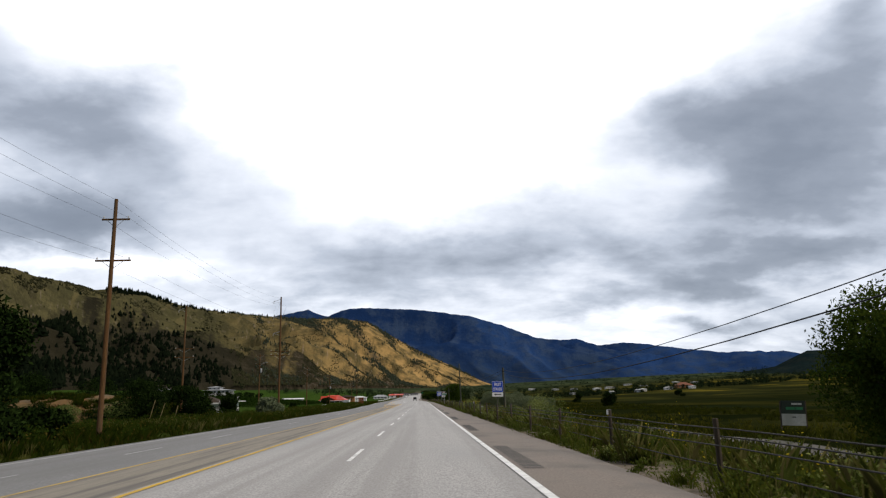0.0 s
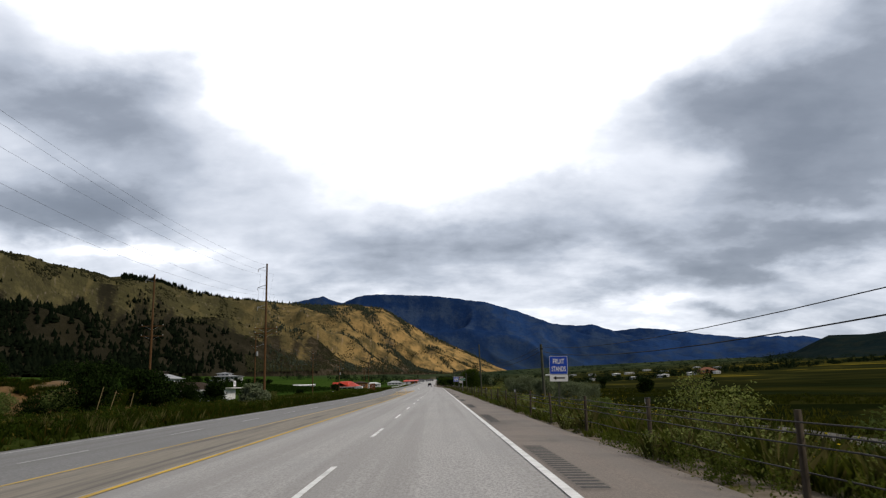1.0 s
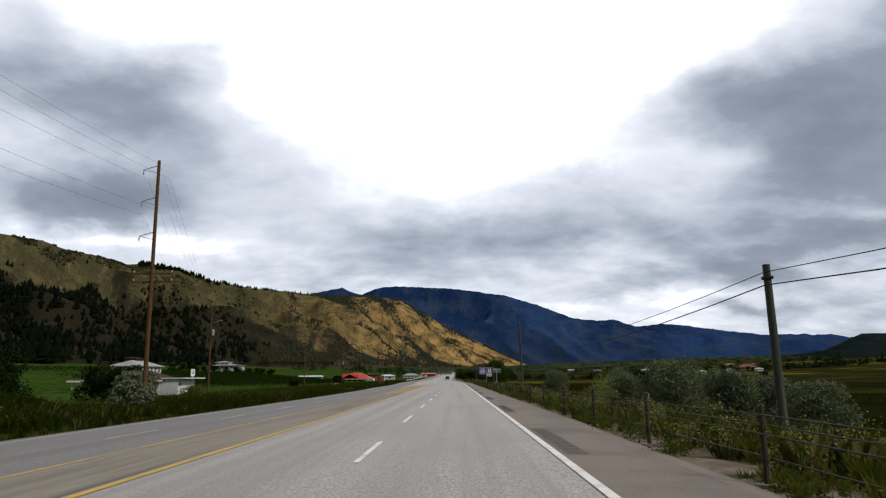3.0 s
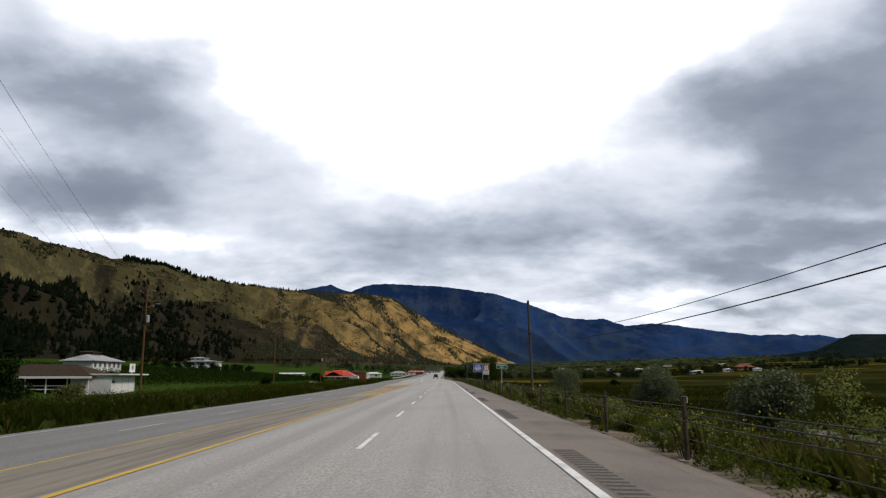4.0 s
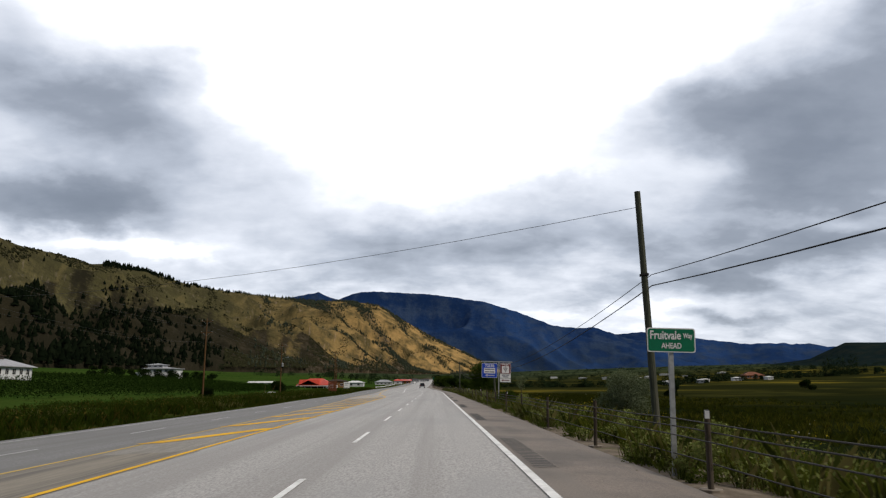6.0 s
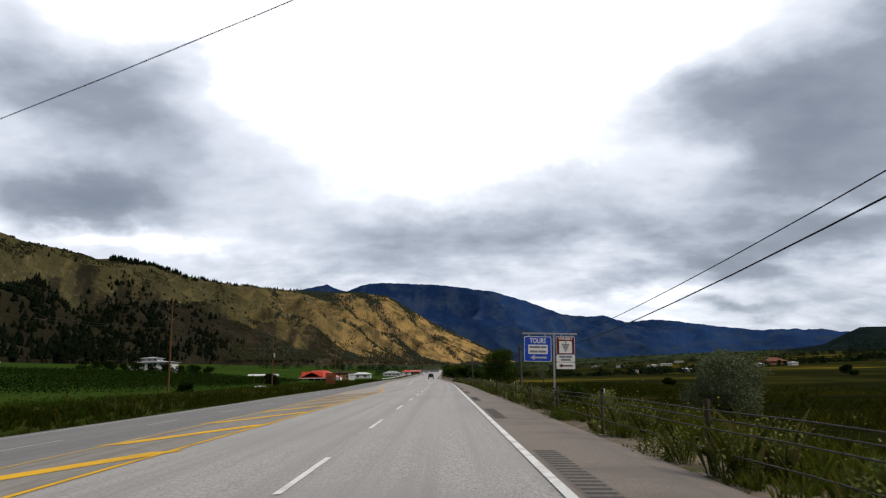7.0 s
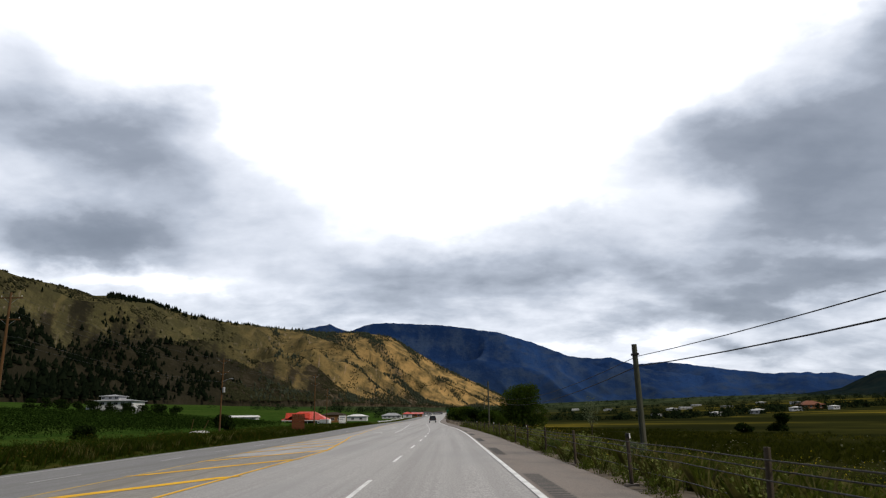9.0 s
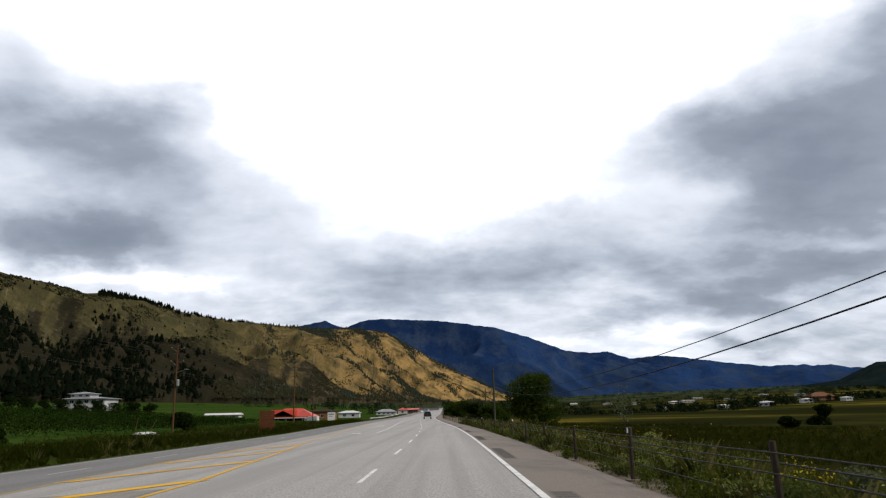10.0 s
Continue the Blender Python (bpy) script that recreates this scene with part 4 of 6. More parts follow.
    ey, eo = ey[keep], eo[keep]
    ex = eo + bends(ey)
    ez = ground_of(ex, ey)
    eh = rng.uniform(0.12, 0.5, len(ex))
    per = 110
    c = np.repeat(np.stack([ex, ey, ez], 1), per, 0)
    hh = np.repeat(eh, per)
    f = rng.beta(1.2, 1.3, len(c))
    c[:, :2] += rng.normal(size=(len(c), 2)) * (0.36 * hh * (1.1 - 0.5 * f))[:, None]
    c[:, 2] += f * hh
    verts, faces = leaf_arrays(c, 0.03, -0.5)
    tagged(new("edge_weeds", mesh_from_arrays("edge_weeds", verts, faces, WEED)), "low green weeds at the ragged edge of the shoulder", "weeds", kind="stuff")
    # flowers on some of them
    pick = rng.uniform(size=len(xs)) < 0.22
    per = 16
    c = np.repeat(np.stack([xs, ys, zs + hgt], 1)[pick], per, 0)
    c += rng.normal(size=c.shape) * np.array([0.26, 0.26, 0.16])
    verts, faces = leaf_arrays(c, 0.026)
    tagged(new("yellow_flowers", mesh_from_arrays("yellow_flowers", verts, faces, YELLOW_FLOWER)), "small yellow flower heads among the roadside weeds", "flowers", kind="stuff")
    fy = rng.uniform(40, 300, 520)
    fo = 5.6 + 3.6 * rng.beta(1.2, 1.4, 520)
    keep = patchy(fo, fy, 0.07, 0.12)
    fy, fo = fy[keep], fo[keep]
    fx = fo + bends(fy)
    c = np.repeat(np.stack([fx, fy, ground_of(fx, fy) + 0.42], 1), 26, 0)
    c += rng.normal(size=c.shape) * np.array([0.32, 0.32, 0.12])
    verts, faces = leaf_arrays(c, 0.03)
    tagged(new("flower_drifts", mesh_from_arrays("flower_drifts", verts, faces, YELLOW_FLOWER)), "drifts of yellow flowers in the ditch behind the barrier", "flowers", kind="stuff")
    pick = rng.uniform(size=len(xs)) < 0.16
    c = np.repeat(np.stack([xs, ys, zs + hgt * 1.1], 1)[pick], per, 0)
    c += rng.normal(size=c.shape) * np.array([0.22, 0.22, 0.2])
    verts, faces = leaf_arrays(c, 0.02)
    tagged(new("seed_heads", mesh_from_arrays("seed_heads", verts, faces, PALE_FLOWER)), "pale seed heads standing above the verge", "weeds", kind="stuff")
    # across the road
    n = 14000
    ys = rng.uniform(25, 470, n)
    off = -17.6 - 22 * rng.beta(1.0, 1.5, n)
    wid = np.array([widen(float(v)) for v in ys])
    xs = off + wid + bends(ys)
    tall = rng.uniform(0.25, 0.75, n) * np.clip((-off - 16.9) / 2.0, 0.35, 1.2)
    tufts("roadside_grass", "rank green grass on the far verge", xs, ys, tall, np.full(n, 0.35), 14, FAR_GRASS, 0.016)
    n = 4200
    ys = rng.uniform(25, 400, n)
    off = -19 - 20 * rng.beta(1.0, 1.3, n)
    keep = patchy(off, ys, 0.05, 0.06)
    ys, off = ys[keep], off[keep]
    wid = np.array([widen(float(v)) for v in ys])
    tufts("dry_grass", "patches of dry brownish grass on the far verge", off + wid + bends(ys), ys, rng.uniform(0.4, 1.0, len(ys)), np.full(len(ys), 0.4), 13, DRY_GRASS, 0.015)
    n = 1500
    ys = rng.uniform(25, 420, n)
    off = -19.5 - 18 * rng.beta(1.1, 1.3, n)
    wid = np.array([widen(float(v)) for v in ys])
    xs = off + wid + bends(ys)
    zs = ground_of(xs, ys)
    hgt = rng.uniform(0.4, 1.4, n)
    per = 60
    c = np.repeat(np.stack([xs, ys, zs], 1), per, 0)
    hh = np.repeat(hgt, per)
    f = rng.beta(1.5, 1.3, len(c))
    c[:, :2] += rng.normal(size=(len(c), 2)) * (0.42 * hh * (1.1 - 0.5 * f))[:, None]
    c[:, 2] += f * hh
    verts, faces = leaf_arrays(c, 0.085, -0.2)
    tagged(new("roadside_weeds", mesh_from_arrays("roadside_weeds", verts, faces, FAR_WEED)), "tall dark green weeds on the far verge", "weeds", kind="stuff")


build_verges()


def crown_points(n, lobes, hollow=0.55):
    """Leaf places on a set of overlapping lobes (centre, radii), denser towards their outsides."""
    sizes = np.array([r[0] * r[1] * r[2] for _, r in lobes]) ** 0.75
    pick = rng.choice(len(lobes), n, p=sizes / sizes.sum())
    way = rng.normal(size=(n, 3))
    way /= np.linalg.norm(way, axis=1)[:, None]
    depth = hollow + (1 - hollow) * rng.uniform(size=n) ** 0.6
    c = np.array([l[0] for l in lobes])[pick]
    r = np.array([l[1] for l in lobes])[pick]
    # uneven outline: the radius swells and shrinks over the lobe
    bump = 1 + 0.22 * np.sin(5 * way[:, 0] + 3 * pick) * np.cos(4 * way[:, 2] + pick) + 0.12 * np.sin(11 * way[:, 1] + pick)
    return c + way * r * (depth * bump)[:, None]


def plant(name, label, category, x, y, width, height, leaves, leaf, material, n_lobes=9, trunk=0.25, group="", z=None, seed=1, low=0.15, limbs=5):
    """A tree or shrub: trunk and limbs in one part, a crown of many leaves in another."""
    local = random.Random(seed)
    z0 = ground_z(x, y) if z is None else z
    thing = empty(name, pose(x, y, z0 - 0.05, 0, 0, local.uniform(0, 360)))
    lobes = []
    for i in range(n_lobes):
        a = 2 * math.pi * i / n_lobes + local.uniform(-0.5, 0.5)
        f = local.uniform(low + 0.12, 0.86)
        reach = width * 0.5 * local.uniform(0.25, 0.68) * (1.0 - 0.55 * max(0, f - 0.45))
        r = width * local.uniform(0.17, 0.28)
        lobes.append((np.array([reach * math.cos(a), reach * math.sin(a), height * f]), np.array([r, r, min(r * 0.9, height * 0.24)])))
    lobes.append((np.array([0, 0, height * 0.80]), np.array([width * 0.24, width * 0.24, height * 0.19])))
    bm = bmesh.new()
    fork = height * max(low, 0.12)
    tube(bm, (0, 0, -0.3), (0, 0, fork), trunk, trunk * 0.75, 8)
    for c, r in lobes[:limbs + 1]:
        tube(bm, (0, 0, fork * 0.9), tuple(c), trunk * 0.45, trunk * 0.12, 6)
    part("trunk", bm, BARK, thing)
    places = crown_points(leaves, lobes)
    places = places[places[:, 2] > height * low * 0.5]
    verts, faces = leaf_arrays(places, leaf)
    ob = new("crown", mesh_from_arrays("crown", verts, faces, material))
    ob.parent = thing
    return tagged(thing, label, category, group)


def build_plants():
    # broad tree close to the shoulder, and the round tree further on
    plant("tree", "dense green broadleaf tree beside the shoulder", "tree", 16.9, 23.0, 8.0, 6.1, 80000, 0.075, TREE_LEAF, 20, 0.22, seed=3, low=0.03, limbs=8)
    plant("tree", "large round dark green tree behind the barrier", "tree", 14.6, 338.0, 9.5, 9.4, 12000, 0.20, TREE_LEAF, 13, 0.3, seed=5, low=0.08, limbs=8)
    for i, (x, y, w, h) in enumerate(((9.0, 368, 7, 6.5), (7.5, 395, 8, 7.0), (5.5, 425, 9, 8.5), (4.5, 455, 9, 8.0), (4.0, 490, 10, 9), (3.5, 530, 10, 9.5), (3.0, 575, 11, 10.0), (2.0, 625, 12, 11.0), (14, 410, 9, 7.5), (18, 450, 9, 8))):
        plant("tree", "dark green broadleaf tree at the roadside", "tree", x, y, w * 0.8, h * 0.62, 3200, 0.24, DARK_LEAF if i % 2 else TREE_LEAF, 9, 0.2, "roadside trees ahead", seed=20 + i, low=0.06)
    # silvery shrubs behind the barrier
    for i, (x, y, w, h) in enumerate(((9.2, 98, 3.4, 3.0), (12.0, 103, 4.0, 3.2), (14.2, 99, 3.6, 2.8), (16.5, 106, 4.2, 3.0), (10.6, 94, 2.8, 2.4), (13.2, 93, 3.0, 2.4), (20.1, 158, 4.8, 3.9), (18.3, 198, 5.6, 4.1),
                                      (10.0, 110, 3.0, 2.6), (19.0, 112, 3.4, 2.6))):
        plant("shrub", "silvery grey-green willow shrub in the ditch", "shrub", x, y, w, h, 24000 if y > 115 else 13000, 0.07 if y > 115 else 0.06, SILVER_LEAF, 11, 0.07, "ditch shrubs", seed=40 + i, low=0.02)
    plant("tree", "slender pale young tree with thin foliage", "tree", 20.5, 300, 3.4, 6.2, 700, 0.10, SILVER_LEAF, 7, 0.06, seed=61, low=0.25)
    # dark shrubs in the meadow
    for i, (x, y, w, h) in enumerate(((52, 202, 5, 3.8), (80, 372, 6, 4.4), (150, 420, 7, 4.0), (60, 345, 4, 2.2))):
        plant("shrub", "dark round shrub standing alone in the meadow", "shrub", x, y, w, h, 3600, 0.2, DARK_LEAF, 9, 0.1, "meadow shrubs", seed=70 + i, low=0.02)
    # beyond the opposing lanes
    for i, (x, y, w, h, mat) in enumerate(((-25.5, 41.5, 6.5, 9.2, DARK_LEAF), (-22.6, 38.5, 3.5, 2.4, DARK_LEAF), (-24.0, 46.0, 3.6, 2.2, DARK_LEAF), (-40.0, 104, 9, 6.4, DARK_LEAF), (-34.8, 109, 7.5, 5.0, DARK_LEAF), (-46.5, 136, 8.5, 5.2, DARK_LEAF),
                                           (-52, 128, 8, 5.0, DARK_LEAF), (-39.8, 150, 5.0, 4.4, DARK_LEAF), (-52.0, 170, 7.5, 5.4, DARK_LEAF), (-26.5, 124, 4.2, 3.0, SILVER_LEAF), (-24.5, 119.0, 3.4, 2.4, SILVER_LEAF),
                                           (-57, 152, 9, 7.8, DARK_LEAF), (-66, 150, 11, 8.6, DARK_LEAF), (-75, 140, 10, 8, DARK_LEAF), 
                                           (-54, 304, 4, 2.0, DARK_LEAF), (-46, 345, 5, 3.4, DARK_LEAF))):
        plant("shrub" if h < 6 else "tree", "dark green leafy bush on the far verge", "shrub" if h < 6 else "tree", x, y, w, h, 7500, 0.17, mat, 11, 0.14, "bushes across the road", seed=90 + i, low=0.02)
    plant("shrub", "dense green shrub at the foot of the tourist sign", "shrub", 5.0, 179.6, 1.5, 1.25, 2600, 0.05, TREE_LEAF, 8, 0.04, seed=131, low=0.02)
    for i in range(14):
        plant("shrub", "dark green orchard tree in front of the villa", "tree", -166 + 4.4 * i, 482 + (i % 3) * 3, 6.0, 3.9 + 0.5 * (i % 2), 1300, 0.26, DARK_LEAF, 7, 0.1, "orchard trees", seed=150 + i, low=0.02)
    plant("shrub", "bright yellow flowering bush on the far verge", "shrub", -27.5, 140, 3.0, 1.8, 1800, 0.09, DRY_GRASS, 7, 0.05, seed=130, low=0.02)


build_plants()


def build_weed_bushes():
    """Tall yellow-green weed bushes that stand along the barrier."""
    local = random.Random(77)
    spots = [(5.2, 28.5, 1.5, 1.6), (5.0, 33.0, 1.5, 1.5), (6.0, 37.5, 1.8, 1.8), (5.4, 44.0, 1.0, 1.1), (7.0, 100.5, 1.7, 2.1), (6.0, 97.0, 1.3, 1.4), (5.0, 121.5, 1.1, 1.1)]
    spots += [(4.5 + 1.9 * local.random() ** 1.5, 48 + 10.5 * k + local.uniform(-4, 4), local.uniform(0.7, 1.3), local.uniform(0.6, 1.15)) for k in range(27)]
    for i, (off, y, w, h) in enumerate(spots):
        x = off + bend(y)
        plant("weed_bush", "tall yellow-green weed bush growing beside the barrier", "weed", x, y, w, h, 1700, 0.03, PALE_WEED if i % 3 else SHRUB_LEAF, 8, 0.02, "weed bushes along the barrier", seed=300 + i, low=0.01, limbs=8)
    for x, y, w, h in ((5.5, 217.0, 1.05, 0.9), (6.6, 228.5, 0.9, 0.8), (5.9, 240.0, 1.0, 0.8)):
        plant("shrub", "low round silvery grey-green bush behind the barrier", "shrub", x, y, w, h, 2600, 0.03, SILVER_LEAF, 9, 0.02, "silvery bushes along the barrier", seed=int(y), low=0.01, limbs=8)
    for i, (x, y, w, h) in enumerate(((-56, 106, 4, 3.2), (-51, 105, 4.5, 2.9), (-46, 104, 4, 2.7), (-42, 102, 4.5, 3.3), (-61, 108, 5, 3.6))):
        plant("shrub", "low green bush at the foot of the soil bank", "shrub", x, y, w, h, 4200, 0.10, SHRUB_LEAF if i % 2 else DARK_LEAF, 9, 0.06, "bushes across the road", seed=350 + i, low=0.02)


build_weed_bushes()


def build_vines():
    """Rows of vines on the slope above the opposing lanes."""
    for k in range(20):
        x0 = -63.0 - 3.4 * k
        y0, y1 = (226.0 if k < 9 else 318.0 if k < 17 else 200.0), 470.0
        n = int((y1 - y0) * (22 if k < 6 else 14))
        ys = rng.uniform(y0, y1, n)
        base = np.array([ground_z(x0, float(v)) for v in np.linspace(y0, y1, 60)])
        zs = np.interp(ys, np.linspace(y0, y1, 60), base)
        f = rng.beta(1.8, 1.2, n)
        c = np.stack([x0 + rng.normal(size=n) * 0.35, ys, zs + 0.25 + 1.55 * f + 0.25 * np.sin(ys * 1.7 + k)], 1)
        verts, faces = leaf_arrays(c, 0.20, -0.3)
        tagged(new("vine_row", mesh_from_arrays("vine_row", verts, faces, VINE_LEAF)), "long green row of trellised vines on the slope", "vine row", "vineyard rows", "stuff")


build_vines()


def conifer_arrays(px, py, pz, height, width, sides=6):
    """Ragged conifers: three skirts each, every corner pushed in or out."""
    verts, faces = [], []
    for x, y, z, h, w in zip(px, py, pz, height, width):
        for low_f, top_f, r in ((0.02, 0.60, 1.0), (0.28, 0.86, 0.82), (0.52, 1.0, 0.55)):
            b = len(verts)
            a0 = rng.uniform(0, 6.28)
            for i in range(sides):
                a = a0 + 2 * math.pi * i / sides
                rr = w * r * rng.uniform(0.55, 1.2)
                verts.append((x + rr * math.cos(a), y + rr * math.sin(a), z + h * (low_f + rng.uniform(-0.05, 0.05))))
            verts.append((x + rng.normal() * 0.05 * w, y, z + h * top_f))
            faces += [(b + i, b + (i + 1) % sides, b + sides) for i in range(sides)]
    return np.array(verts), np.array(faces)


def build_hill_trees():
    pts, sizes = [], []
    local = random.Random(11)

    def place(az, t, h):
        x, y, z = hill_height(BROWN, az, t, brown_far, brown_near, brown_foot, 0.0021, 1.0)
        pts.append((x, y, z - 0.5))
        sizes.append(h)

    tries = 0
    while len(pts) < 11500 and tries < 110000:
        tries += 1
        az, t = local.uniform(-52, 4.5), local.uniform(0.0, 1.0)
        slope = np.interp(az, [-62, -34, -24, -17, -12, 4.5], [1.0, 0.95, 0.62, 0.30, 0.22, 0.22])
        cover = 1.0 if t < slope * 0.55 else 0.5 if t < slope * (0.86 if az < -25 else 1.0) else 0.05 if t < 0.9 else 0.0
        if az > -17:
            cover = 0.30 if t < 0.16 else 0.02
            if az > -14:
                cover = max(cover, 1.1 * gully_cover(az, t) - 0.15)
        cover *= 1.35 if noise.noise((az * 0.35, t * 5, 2.0)) > -0.05 else 0.25
        if local.random() < cover * 0.55:
            place(az, t, local.uniform(4, 11) * (1.0 if az > -17 else 1.45 if local.random() < 0.2 else 0.9))
    tries = 0
    while tries < 24000:
        tries += 1
        az, t = local.uniform(-14, 4.0), local.uniform(0.0, 1.0)
        if local.random() < 1.3 * gully_cover(az, t) - 0.30:
            place(az, t, local.uniform(5, 11))
    for _ in range(420):
        az = local.uniform(-24.8, -7)
        place(az, local.uniform(0.965, 1.01), local.uniform(5, 15) * (1.15 if az < -18 else 0.9))
    for _ in range(120):
        place(local.uniform(-25.0, -21.5), local.uniform(0.95, 1.01), local.uniform(8, 14))
    pts = np.array(pts)
    h = np.array(sizes)
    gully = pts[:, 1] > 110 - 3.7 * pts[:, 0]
    for mask, title, leaf, label in ((~gully, "hill_pines", PINE, "dark pines scattered over the dry hillside"), (gully, "gully_pines", HAZE_PINE, "pines in the gullies of the hill's golden end, with haze in their colour")):
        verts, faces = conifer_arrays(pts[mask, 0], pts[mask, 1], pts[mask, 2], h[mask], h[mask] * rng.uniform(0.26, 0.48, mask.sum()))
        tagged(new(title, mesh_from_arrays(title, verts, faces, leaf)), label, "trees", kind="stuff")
    # low scrub
    pts, sizes = [], []
    tries = 0
    while len(pts) < 18000 and tries < 160000:
        tries += 1
        az, t = local.uniform(-40, 4.5), local.uniform(0.0, 1.0) ** 1.15
        g = noise.noise((az * 0.5, t * 9, 8.0)) + 0.5 * noise.noise((az * 1.7, t * 25, 4.0))
        limit = np.interp(t, [0, 0.25, 0.5, 1.0], [-0.35, -0.1, 0.05, 0.2]) + (0.22 if az > -16 and t > 0.15 else 0.0)
        if az < -24:
            limit -= 0.25
        wooded = np.interp(az, [-40, -34, -26, -20, -14], [1.0, 1.0, 0.75, 0.45, 0.2])
        if g > limit and (t > wooded or az > -16):
            place(az, t, local.uniform(1.2, 4.2))
    pts = np.array(pts)
    h = np.array(sizes)
    verts, faces = conifer_arrays(pts[:, 0], pts[:, 1], pts[:, 2], h, h * rng.uniform(0.5, 1.3, len(h)), 5)
    tagged(new("hill_scrub", mesh_from_arrays("hill_scrub", verts, faces, SCRUB)), "low grey-brown scrub on the dry hillside", "scrub", kind="stuff")


build_hill_trees()


def build_far_woods():
    local = random.Random(5)
    cs, ss = [], []

    def clump(x, y, w, h, z=None):
        z = ground_z(x, y) if z is None else z
        for _ in range(130):
            a, f = local.uniform(0, 6.28), local.random()
            r = w * 0.5 * math.sqrt(local.random()) * (1 - 0.5 * f)
            cs.append((x + r * math.cos(a), y + r * math.sin(a), z + h * f))

    for _ in range(300):
        y = local.uniform(760, 1500)
        x = bend(y) + 30 + y * local.uniform(0.10, 0.95)
        if noise.noise((x * 0.006, y * 0.006, 1.0)) > -0.02 and x > 150:
            clump(x, y, local.uniform(5, 14), local.uniform(2, 5.5))
    for _ in range(420):
        y = local.uniform(900, 2600)
        clump(bend(y) + local.uniform(40, 1500), y, local.uniform(10, 30), local.uniform(3, 8))
    for _ in range(210):
        x = local.uniform(40, 520)
        clump(x, 640 + 0.25 * x + local.uniform(-25, 60), local.uniform(4, 11), local.uniform(2.0, 5.5))
    for i in range(9):
        clump(322 + i * 3.5, 716 + (i % 3) * 5, 14, 13 + 2 * (i % 3))
    for _ in range(70):
        y = local.uniform(800, 1500)
        clump(bend(y) - local.uniform(28, 200), y, local.uniform(6, 14), local.uniform(4, 10))
    for _ in range(60):
        y = local.uniform(620, 1000)
        clump(bend(y) + local.uniform(10, 60), y, local.uniform(6, 14), local.uniform(5, 10))
    verts, faces = leaf_arrays(np.array(cs), 0.6)
    tagged(new("far_woods", mesh_from_arrays("far_woods", verts, faces, FAR_LEAF)), "dark hedgerows and woods across the valley floor", "trees", kind="stuff")


build_far_woods()


def build_meadow_grass():
    """Rank tussocks over the near part of the meadow."""
    n = 15000
    ys = rng.uniform(15, 420, n)
    off = 9.0 + 60 * rng.beta(1.0, 1.7, n)
    keep = patchy(off, ys, 0.045, -0.12) & ~((off > 16.0) & (off < 19.5))
    ys, off = ys[keep], off[keep]
    tufts("meadow_grass", "rank tussock grass on the meadow, its dark green deepened for lens falloff", off + bends(ys), ys, rng.uniform(0.25, 0.7, len(ys)), np.full(len(ys), 0.5), 16, MEADOW, 0.013)
    n = 6000
    ys = rng.uniform(25, 420, n)
    off = 8.0 + 55 * rng.beta(1.0, 1.5, n)
    keep = patchy(off, ys * 1.6, 0.028, 0.16) & ~((off > 16.0) & (off < 19.5))
    ys, off = ys[keep], off[keep]
    tufts("meadow_flowers", "drifts of yellow-flowering grass on the meadow", off + bends(ys), ys, rng.uniform(0.3, 0.7, len(ys)), np.full(len(ys), 0.45), 14, MEADOW_YELLOW, 0.013)


# dark tussock greens, deepened in colour where the lens falls off
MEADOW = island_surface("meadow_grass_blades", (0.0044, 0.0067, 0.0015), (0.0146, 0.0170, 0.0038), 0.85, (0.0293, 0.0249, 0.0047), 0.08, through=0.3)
MEADOW_YELLOW = island_surface("yellow_meadow_grass", (0.0325, 0.0361, 0.0072), (0.0939, 0.0831, 0.0130), 0.85, (0.1011, 0.0831, 0.0087), 0.08, through=0.25)
build_meadow_grass()


def build_track():
    verts, faces = [], []
    rows = [-40 + 4.0 * i for i in range(46)]
    for y in rows:
        mid = 17.8 + bend(y) + 0.5 * math.sin(y * 0.03)
        for k in range(5):
            x = mid + (k - 2) * 0.72 + (0.3 * noise.noise((y * 0.2, k, 2.0)) if k in (0, 4) else 0.0)
            verts.append((x, y, ground_z(x, y) + (0.07 if k in (1, 2, 3) else 0.01) - (0.03 if k in (1, 3) else 0.0)))
    for j in range(len(rows) - 1):
        for k in range(4):
            a = j * 5 + k
            faces.append((a, a + 1, a + 6, a + 5))
    ob = raw_mesh("farm_track", verts, faces, TRACK, True)
    tagged(ob, "pale stony farm track running beside the meadow", "track", kind="structure")


TRACK = surface("stony_track", (0.058, 0.053, 0.043), (0.115, 0.102, 0.084), 5.0, 0.95, 0.5, (0.03, 0.036, 0.012), 0.16)
build_track()


# ---- cable barrier ----
WHITE_PLASTIC = surface("white_reflector", (0.7, 0.7, 0.7), (0.85, 0.85, 0.83), 6.0, 0.5)
BLACK_PLASTIC = surface("black_plastic", (0.012, 0.012, 0.012), (0.03, 0.03, 0.03), 6.0, 0.5)
ROPE = surface("grey_wire_rope", (0.022, 0.020, 0.018), (0.055, 0.050, 0.044), 18.0, 0.75, 0.2)


